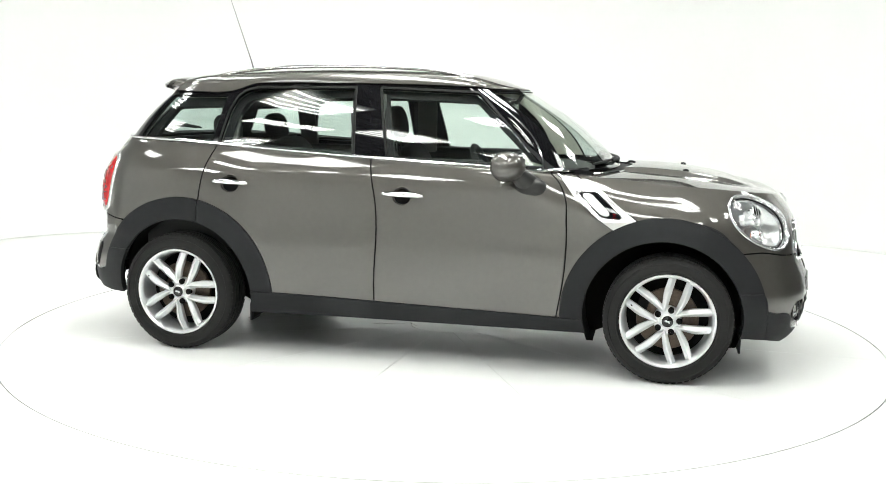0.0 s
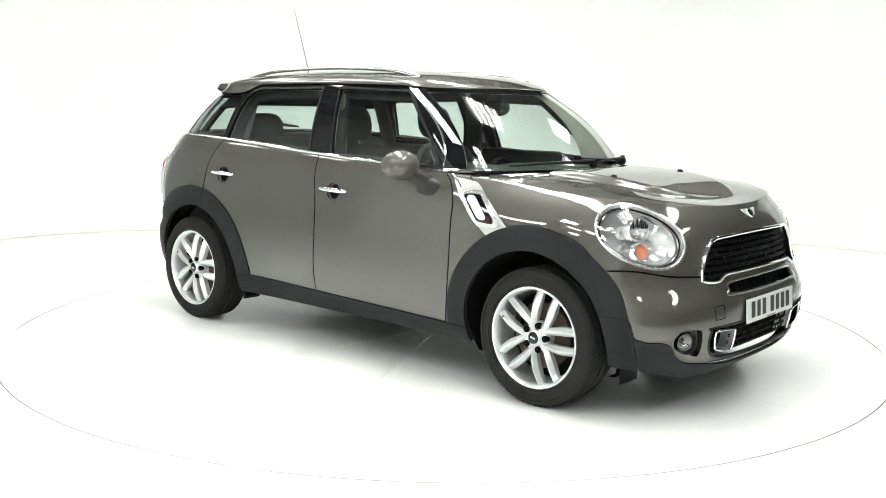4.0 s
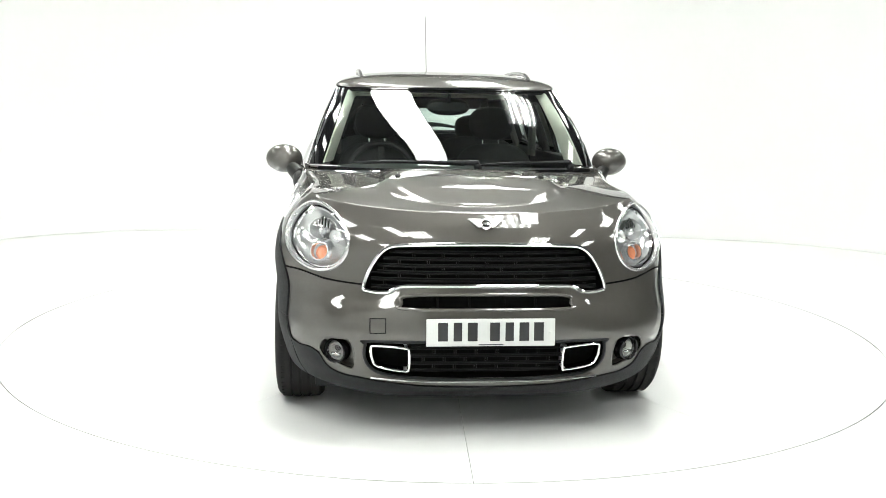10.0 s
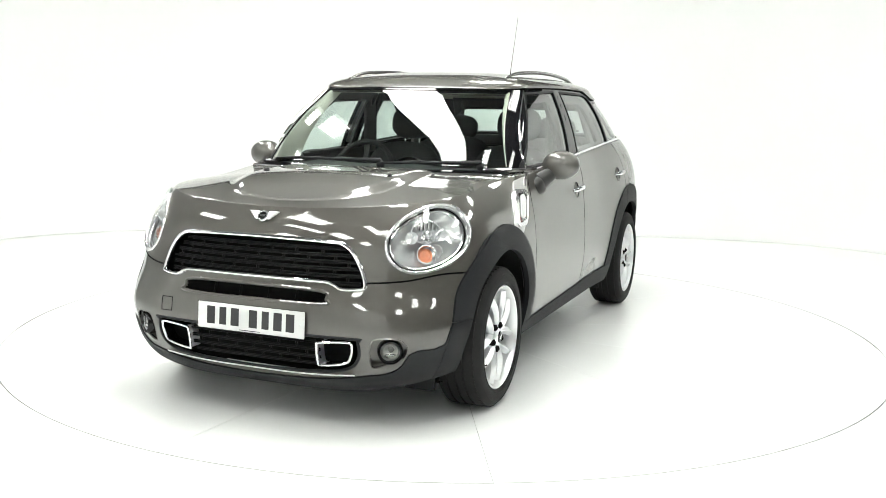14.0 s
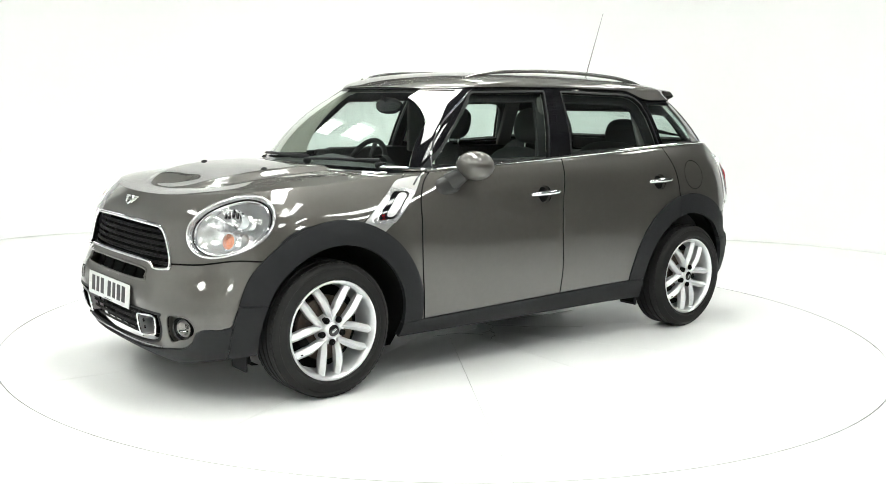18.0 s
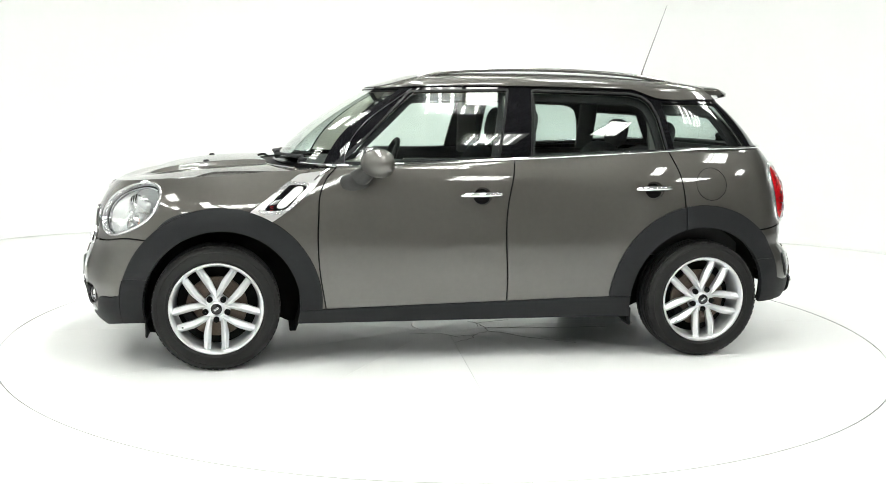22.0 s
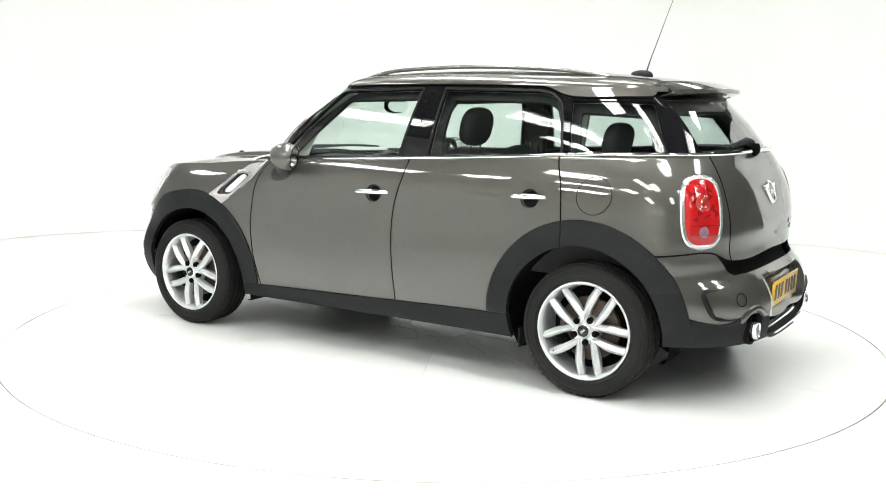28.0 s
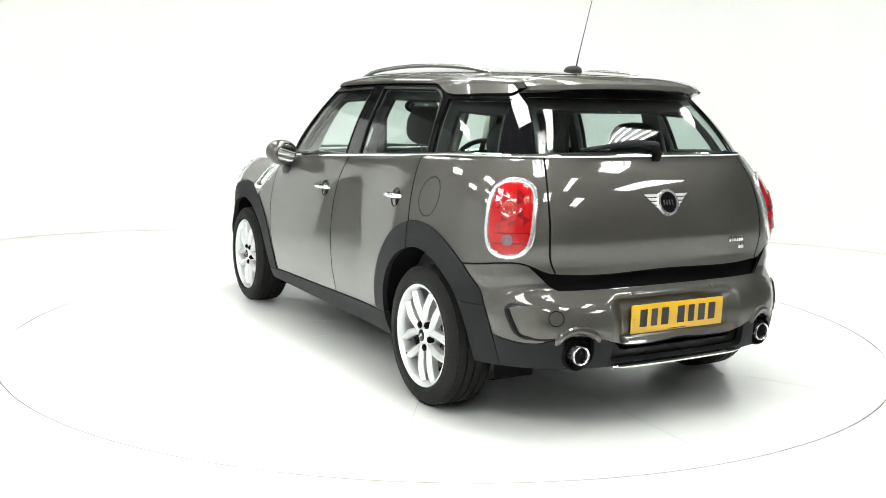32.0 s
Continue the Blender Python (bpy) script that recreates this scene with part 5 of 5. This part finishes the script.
def both(name, skin, mat, out, depth, parents, label=""):
    s = skin.moved(out)
    o = Skin(s.v * np.array([1, -1, 1]), s.n * np.array([1, -1, 1]), [q[::-1] for q in s.f])
    part(name, s.mesh(name, depth), mat, parents[0], label)
    part(name, o.mesh(name, depth), mat, parents[1], label)


scoops = []
for s in (1, -1):
    e = new("side_scoop", None)
    e.parent = car
    scoops.append(tagged(e, "chrome side scoop with a clear side repeater"))
both("scoop_plate", sc_plate, SILVER, 0.005, 0.008, scoops, "satin silver scoop plate")
both("scoop_frame", sc_rim, PLATED, 0.013, 0.014, scoops, "chrome scoop frame")
both("scoop_inset", sc_dark, GLOSS, 0.004, 0.004, scoops, "gloss black scoop inset")
both("repeater_lens", sc_lens, REPEATER, 0.010, 0.008, scoops, "pale side repeater lens")
for s, e in zip((1, -1), scoops):
    fix = (lambda q: q) if s > 0 else flip
    pts = [on_side(x, z, 0.008)[0] for x, z in ((1.012, 0.829), (1.026, 0.829), (1.028, 0.823), (1.014, 0.818), (1.015, 0.811), (1.030, 0.809))]
    part("red_mark", fix(tube(pts, 0.0016, 6)), DEEPRED, e, "small red curved mark")
    part("scoop_strip", fix(tube([on_side(x, z, 0.006)[0] for x, z in ((0.806, 0.955), (0.775, 0.985), (0.73, 1.012))], 0.005, 6)), CHROME, e)

# door mirrors
for s in (1, -1):
    mr = new("door_mirror", None)
    mr.parent = car
    tagged(mr, "rounded grey-brown door mirror on a dark grey foot")
    fix = (lambda q: q) if s > 0 else flip
    part("mirror_housing", fix(put(lathe([(0.0005, 0.082), (0.30, 0.078), (0.55, 0.066), (0.76, 0.047), (0.91, 0.022), (0.985, -0.008), (1.0, -0.030), (0.975, -0.052), (0.90, -0.070), (0.82, -0.078)], 40, "x"), Matrix.Translation((0.510, 0.893, 1.052)) @ pose(0, 0, 0, 0, -7, 24) @ Matrix.Diagonal((0.84, 0.098, 0.075, 1)))), PAINT, mr)
    part("mirror_rim", fix(put(lathe([(0.74, -0.074), (0.79, -0.082), (0.84, -0.076), (0.86, -0.066)], 40, "x"), Matrix.Translation((0.510, 0.893, 1.052)) @ pose(0, 0, 0, 0, -7, 24) @ Matrix.Diagonal((0.84, 0.098, 0.075, 1)))), GLOSS, mr)
    part("mirror_glass", fix(put(lathe([(0.0005, -0.076), (0.78, -0.076)], 40, "x"), Matrix.Translation((0.510, 0.893, 1.052)) @ pose(0, 0, 0, 0, -7, 24) @ Matrix.Diagonal((0.84, 0.098, 0.075, 1)))), MIRROR, mr, "mirror glass")
    part("mirror_neck", fix(tube(smooth_path([(0.585, 0.800, 0.965), (0.565, 0.822, 0.985), (0.545, 0.845, 1.005), (0.530, 0.868, 1.026)], 3), [0.054, 0.052, 0.050, 0.048, 0.046, 0.044, 0.041, 0.038, 0.035, 0.032], 16, False, 0.75)), STEM, mr, "dark grey neck under the mirror housing")
    part("mirror_foot", fix(put(ball(0.082, 0.042, 0.050, n=32, m=18, power=2.6), Matrix.Translation((0.600, 0.792, 0.948)) @ pose(0, 0, 0, 0, 8, 0))), STEM, mr, "broad rounded dark grey mirror foot")

# roof rails, aerial, spoiler
for s in (1, -1):
    r = new("roof_rail", None)
    r.parent = car
    tagged(r, "slim silver roof rail")
    line = [(0.262, 0.470, 1.474), (0.20, 0.474, 1.497), (0.10, 0.478, 1.518), (-0.035, 0.482, 1.532), (-0.336, 0.486, 1.544), (-0.637, 0.485, 1.543), (-0.938, 0.480, 1.529), (-1.09, 0.474, 1.512), (-1.18, 0.469, 1.496), (-1.235, 0.466, 1.478)]
    pts = smooth_path([(x, s * y, z) for x, y, z in line], 4)
    part("rail_bar", tube(pts, 0.0115, 10, False, 0.75), RAIL, r)
    for x, z in ((0.20, 1.476), (-1.17, 1.478)):
        part("rail_foot", box(0.10, 0.018, 0.040, 0.006, (x, s * 0.472, z)), SATIN, r)
aerial = new("aerial", None)
aerial.parent = car
tagged(aerial, "black roof aerial with a long thin mast")
part("aerial_base", ball(0.062, 0.028, 0.030, (-1.20, 0.012, 1.514), 20, 12, 2.3), CLAD, aerial)
part("mast", tube([(-1.225, 0.012, 1.535), (-1.245, 0.012, 1.60), (-1.375, 0.012, 1.97)], [0.0042, 0.0024, 0.0010], 8), CLAD, aerial)

v, f = [], []
cols, prof_n = 41, 9
for j in range(cols):
    b = -1 + 2 * j / (cols - 1)
    y = 0.50 * b
    tip_x = -1.655 + 0.13 * abs(b) ** 4
    tip_z = 1.450 - 0.016 * abs(b) ** 2
    root_z = 1.488 - 0.040 * abs(b) ** 4
    lo_x, lo_z = -1.56 + 0.02 * abs(b), 1.425
    for x, z in ((-1.40, root_z + 0.004), (-1.48, root_z + 0.000), (-1.55 + 0.05 * abs(b) ** 4, (root_z + tip_z) / 2 + 0.014), (-1.62 + 0.105 * abs(b) ** 4, tip_z + 0.012), (tip_x, tip_z), (tip_x + 0.004, tip_z - 0.020), (tip_x + 0.05, tip_z - 0.032), (lo_x, lo_z), (-1.45, lo_z)):
        v.append((x, y, z))
for j in range(cols - 1):
    for k in range(prof_n - 1):
        f.append((j * prof_n + k, (j + 1) * prof_n + k, (j + 1) * prof_n + k + 1, j * prof_n + k + 1))
f += [tuple(range(prof_n)), tuple(range((cols - 1) * prof_n, cols * prof_n))[::-1]]
spoiler = part("roof_spoiler", (v, f, 40), PAINT, car, "grey-brown roof spoiler over the rear window")
part("brake_light", box(0.012, 0.22, 0.010, 0.003, (-1.598, 0, 1.4225)), DARKRED, spoiler, "dark red high brake light")

# tail: wiper, badge, lettering bars, plate, sensors, exhausts
rw = new("rear_wiper", None)
rw.parent = car
tagged(rw, "black rear window wiper")


def hatch_pt(y, z, out=0.0):
    d = (upper.v[:, 1] - y) ** 2 + (upper.v[:, 2] - z) ** 2 + np.where(upper.n[:, 0] > -0.2, 9, 0)
    i = int(np.argmin(d))
    p, n = upper.v[i], upper.n[i]
    x = p[0] - (n[1] * (y - p[1]) + n[2] * (z - p[2])) / n[0]
    return Vector((x, y, z)) + Vector(n) * out


part("wiper_arm", tube([hatch_pt(0.0, 1.176, 0.02), hatch_pt(0.10, 1.182, 0.028), hatch_pt(0.22, 1.174, 0.022), hatch_pt(0.34, 1.160, 0.016)], [0.018, 0.016, 0.013, 0.006], 8), CLAD, rw)
part("blade", tube([hatch_pt(y, 1.160 + 0.02 * math.sin((y + 0.02) / 0.4 * 3.1), 0.012) for y in np.linspace(-0.02, 0.38, 8)], 0.007, 6), CLAD, rw)
part("wiper_pivot", ball(0.024, 0.028, 0.020, hatch_pt(-0.015, 1.178, 0.012), 14, 8), CLAD, rw)
bc, bn = on_end(0.0, 0.945, 0.004, False)
m = Matrix.Translation(bc) @ Vector(bn).to_track_quat("X", "Z").to_matrix().to_4x4()
badge = new("rear_badge", None)
badge.parent = car
tagged(badge, "chrome winged badge with a black centre")
wings(badge, m, 0.100)
part("badge_ring", put(lathe([(0.044, 0.0), (0.046, 0.010), (0.056, 0.010), (0.060, 0.0)], 40, "x"), m), PLATED, badge)
part("badge_disc", put(lathe([(0.0005, 0.008), (0.046, 0.006)], 40, "x"), m), GLOSS, badge)
part("badge_bar", put(merged(*[box(0.002, 0.008, 0.022, 0, (0.009, q, 0)) for q in (-0.026, -0.011, 0.004, 0.02)]), m), CHROME, badge)
tailtext = new("tailgate_lettering", None)
tailtext.parent = car
tagged(tailtext, "small chrome lettering bars on the tailgate")
for k in range(6):
    p, n = on_end(0.365 + 0.016 * k, 0.772, 0.003, False)
    part("letter_bar", box(0.004, 0.012, 0.024, 0.001, (p[0], -p[1], p[2])), CHROME, tailtext)
for k in range(2):
    p, n = on_end(0.435 + 0.02 * k, 0.738, 0.003, False)
    part("letter_bar", box(0.004, 0.014, 0.026, 0.001, (p[0], -p[1], p[2])), CHROME, tailtext)
number_plate("rear_number_plate", False, 0.412, 0.535, 0.258, YELLOWPLATE, -1.996, 2, "yellow reflective rear number plate in its recess")


def tail(y, z, out):
    p, n = on_end(abs(y), z, out, False)
    return (p[0], p[1] if y >= 0 else -p[1], p[2])


for y in (-0.62, -0.22, 0.22, 0.62):
    p, n = on_end(abs(y), 0.578, 0.001, False)
    n = np.array([n[0], n[1] * (1 if y > 0 else -1), n[2]])
    part("parking_sensor", put(lathe([(0.0005, 0.002), (0.010, 0.0015), (0.0115, -0.002)], 20), Matrix.Translation((p[0], y, p[2])) @ Vector(n).to_track_quat("Y", "Z").to_matrix().to_4x4()), PAINT, car, "round parking sensor")
p, n = on_end(0.60, 0.50, 0.0, False)
part("tow_cover", put(lathe([(0.029, -0.001), (0.030, 0.001), (0.032, 0.001), (0.033, -0.001)], 28), Matrix.Translation(p) @ Vector(n).to_track_quat("Y", "Z").to_matrix().to_4x4()), DARK, car, "seam of the round tow-eye cover")
for s in (1, -1):
    part("exhaust_hood", put(lathe([(0.066, -0.012), (0.068, 0.0), (0.062, 0.10), (0.0005, 0.10)], 32, "x"), Matrix.Translation((-1.968, s * PIPE_Y, PIPE_Z))), DARK, car, "dark hollow round the exhaust pipe")
    ex = new("exhaust_tip", None)
    ex.parent = car
    tagged(ex, "chrome exhaust tail pipe")
    part("pipe", put(lathe([(0.028, 0.16), (0.032, 0.16), (0.039, 0.02), (0.041, 0.0), (0.038, -0.006), (0.033, 0.0), (0.029, 0.05)], 32, "x"), Matrix.Translation((-2.000, s * PIPE_Y, PIPE_Z))), PLATED, ex)
    # flat black disc plugs the pipe, standing for its shaded inside
    part("pipe_shade_disc", put(lathe([(0.0005, 0.010), (0.0315, 0.010)], 32, "x"), Matrix.Translation((-2.000, s * PIPE_Y, PIPE_Z))), DARK, ex)
part("skid_bar", tube([(tail(y, 0.295, 0.018)[0], y, 0.290) for y in np.linspace(-0.36, 0.36, 15)], [0.005] + [0.0115] * 13 + [0.005], 8, False, 0.8), CHROME, car, "bright skid bar under the rear bumper")
for s in (1, -1):
    fix = (lambda q: q) if s > 0 else flip
    groove = [(0.69, 0.548), (0.742, 0.546), (0.757, 0.530), (0.748, 0.475), (0.728, 0.432), (0.70, 0.418), (0.63, 0.412), (0.58, 0.424)]
    part("bumper_vent", fix(tube(smooth_path([tail(y, z, -0.003) for y, z in groove], 3), [0.004, 0.005, 0.006] + [0.010] * 3 + [0.014] * 6 + [0.010] * 4 + [0.006] * 4 + [0.004] * 2, 8)), FRIT, car, "dark vent groove in the bumper corner")
    brow = [(PIPE_Y + 0.098 * math.cos(a), PIPE_Z + 0.005 + 0.098 * math.sin(a)) for a in np.linspace(0.35, 2.7, 12)]
    part("exhaust_brow", fix(tube([tail(y, z, -0.004) for y, z in brow], [0.006] + [0.018] * 10 + [0.006], 10)), PAINT, car, "raised lip over the exhaust pipe")
# ---- inside the cabin ----
def seat(x, y, back_top, label, wide=0.50, lean=18):
    s = new("seat", None)
    s.parent = car
    tagged(s, label)
    part("cushion", put(ball(0.27, wide / 2, 0.10, n=28, m=14, power=3.2), Matrix.Translation((x + 0.18, y, 0.60))), SEAT, s)
    h = back_top - 0.60
    part("backrest", put(ball(0.075, wide / 2, h / 2, n=28, m=16, power=3.0), Matrix.Translation((x - 0.06, y, 0.60 + h / 2)) @ pose(0, 0, 0, 0, -lean, 0)), SEAT, s)
    return s


def headrest(owner, x, y, z, w=0.27, h=0.19):
    part("headrest", put(ball(0.05, w / 2, h / 2, n=24, m=14, power=2.7), Matrix.Translation((x, y, z)) @ pose(0, 0, 0, 0, -12, 0)), SEAT, owner)
    for d in (-0.05, 0.05):
        part("headrest_post", tube([(x + 0.01, y + d, z - 0.18), (x, y + d, z - 0.05)], 0.006, 8), CHROME, owner)


for y in (0.36, -0.36):
    s = seat(-0.18, y, 1.12, "charcoal cloth front seat with a rounded headrest")
    headrest(s, -0.405, y, 1.232, 0.28, 0.21)
for y in (0.36, -0.36):
    s = seat(-1.00, y, 1.14, "charcoal cloth rear seat with a rounded headrest", 0.62)
    headrest(s, -1.225, y, 1.185, 0.28, 0.18)

dash = new("dashboard", None)
dash.parent = car
tagged(dash, "black dashboard with round instruments")
v, f = [], []
for y in np.linspace(-0.70, 0.70, 31):
    b = 0.035 * math.exp(-((y + 0.36) / 0.16) ** 2) + 0.02 * math.exp(-(y / 0.14) ** 2)
    front = 0.86 - 0.10 * (abs(y) / 0.7) ** 2
    for x, z in ((front, 1.0), (0.70, 1.015), (0.52, 1.015 + b), (0.43, 1.0 + b), (0.41, 0.90), (0.46, 0.62)):
        v.append((x, y, z))
for j in range(30):
    for k in range(5):
        f.append((j * 6 + k, (j + 1) * 6 + k, (j + 1) * 6 + k + 1, j * 6 + k + 1))
part("dash_top", (v, f, 50), DASH, dash)
for y in (-0.60, -0.15, 0.15, 0.60):
    part("air_vent", put(lathe([(0.0005, -0.012), (0.036, -0.01), (0.040, -0.016), (0.047, -0.012), (0.05, 0.0)], 24, "x"), Matrix.Translation((0.415, y, 0.93))), GLOSS, dash)
part("speedometer", put(lathe([(0.0005, -0.02), (0.10, -0.018), (0.108, -0.03), (0.118, -0.02), (0.12, 0.02)], 36, "x"), Matrix.Translation((0.43, 0.0, 0.94))), DASH, dash)
sw = new("steering_wheel", None)
sw.parent = car
sw.matrix_basis = pose(0.30, -0.36, 0.955, 0, 66, 0)
tagged(sw, "black three-spoke steering wheel")
part("wheel_rim", tube([(0.185 * math.cos(a), 0.185 * math.sin(a), 0) for a in np.linspace(0, 2 * math.pi, 40, endpoint=False)], 0.016, 10, True), DASH, sw)
part("boss", ball(0.07, 0.07, 0.03, (0, 0, -0.02), 20, 10, 2.4), DASH, sw)
for a in (0, 90, -90, 180):
    part("wheel_spoke", put(box(0.13, 0.035, 0.014, 0.006, (0.115, 0, -0.01)), Matrix.Rotation(radians(a), 4, "Z")), DASH, sw)
part("column", tube([(0, 0, -0.02), (0, 0, -0.28)], 0.05, 12), DASH, sw)
rv = new("rear_view_mirror", None)
rv.parent = car
tagged(rv, "oval black rear-view mirror under the roof")
part("mirror_shell", ball(0.022, 0.118, 0.047, (0.385, 0.0, 1.335), 28, 12, 2.3), GLOSS, rv)
part("mirror_glass", put(lathe([(0.0005, 0), (1.0, 0)], 32, "x"), Matrix.Translation((0.362, 0, 1.335)) @ Matrix.Diagonal((1, 0.108, 0.040, 1))), MIRROR, rv, "mirror glass")
part("mirror_stem", tube([(0.40, 0, 1.36), (0.44, 0, 1.415)], 0.012, 8), GLOSS, rv)

# inner frames, set in from the edge of each opening
for w, inset, mat in ((WIN_F, 0.026, DASH), (WIN_R, 0.026, DASH), (WIN_Q, 0.030, DASH)):
    band = upper.cut(lambda p: side_hole(w)(p) - 0.05)[0].cut(lambda p: side_hole(w)(p) + inset)[1]
    for half in band.cut(lambda p: np.where(p[:, 0] > 9, 9, 1.085 + 0.035 * step(0.0, -1.2, p[:, 0]) - p[:, 2]))[0].moved(-0.055).sides():
        part("inner_window_frame", half.mesh("inner_window_frame", 0.02), mat, car, "dark inner frame round a side window")
hatch_band = upper.cut(lambda p: hatch_hole(p) - 0.04)[0].cut(lambda p: hatch_hole(p) + 0.032)[1]
part("inner_tailgate_frame", hatch_band.moved(-0.05).mesh("inner_tailgate_frame", 0.02), DASH, car, "dark inner frame of the tailgate")

# linings: pale pillar and roof linings, dark door cards, load cover
lining = frame_up.moved(-0.022)
part("pillar_lining", lining.cut(lambda p: 1.10 - p[:, 2])[0].mesh("pillar_lining", 0), CREAM, car, "pale inner pillar lining")
part("headlining", roof.moved(-0.03).mesh("headlining", 0), CREAM, car, "pale fabric headlining")
for s in (1, -1):
    part("door_card", box(2.0, 0.05, 0.52, 0.02, (-0.56, s * 0.700, 0.80)), DASH, car, "dark inner door lining")
    part("window_ledge", box(1.90, 0.06, 0.05, 0.02, (-0.60, s * 0.705, 1.045)), DASH, car)
part("cabin_floor", box(1.70, 1.36, 0.03, 0, (-0.02, 0, 0.40)), SEAT, car, "dark cabin carpet")
part("load_cover", box(0.42, 1.22, 0.02, 0.006, (-1.44, 0, 1.03)), SEAT, car, "dark load cover behind the rear seats")
part("tailgate_lining", box(0.03, 0.96, 0.08, 0.01, (-1.66, 0, 1.09)), DASH, car)
for s in (1, -1):
    part("seat_belt", box(0.04, 0.006, 0.60, 0.002, (-0.34, s * 0.60, 1.05)), SEAT, car)
    lean = Matrix.Translation((-1.10, s * 0.600, 1.23)) @ pose(0, 0, 0, s * 19, 0, 0)
    part("rear_pillar_cover", put(box(0.12, 0.03, 0.34, 0.012), lean), SEATGREY, car, "inner cover of a rear pillar")
    part("pillar_cover", box(0.13, 0.03, 0.36, 0.014, (-0.27, s * 0.60, 1.22)), SEATGREY, car, "pale middle pillar cover")
def motions():
    rows_car, rows_table = [], []
    for k in range(65):
        t = k * 0.5
        a = -0.228396 - 0.123701 * t - 0.002501e-3 * (t - 16) ** 2 - 0.031411e-4 * (t - 16) ** 3
        spin = Matrix.Rotation(a, 4, "Z")
        rows_car.append((t, spin @ Matrix.Translation((0.0164, -0.0386, 0.0))))
        rows_table.append((t, Matrix.Translation(CENTRE) @ spin))
    walk(car, rows_car)
    walk(TABLE, rows_table)


motions()
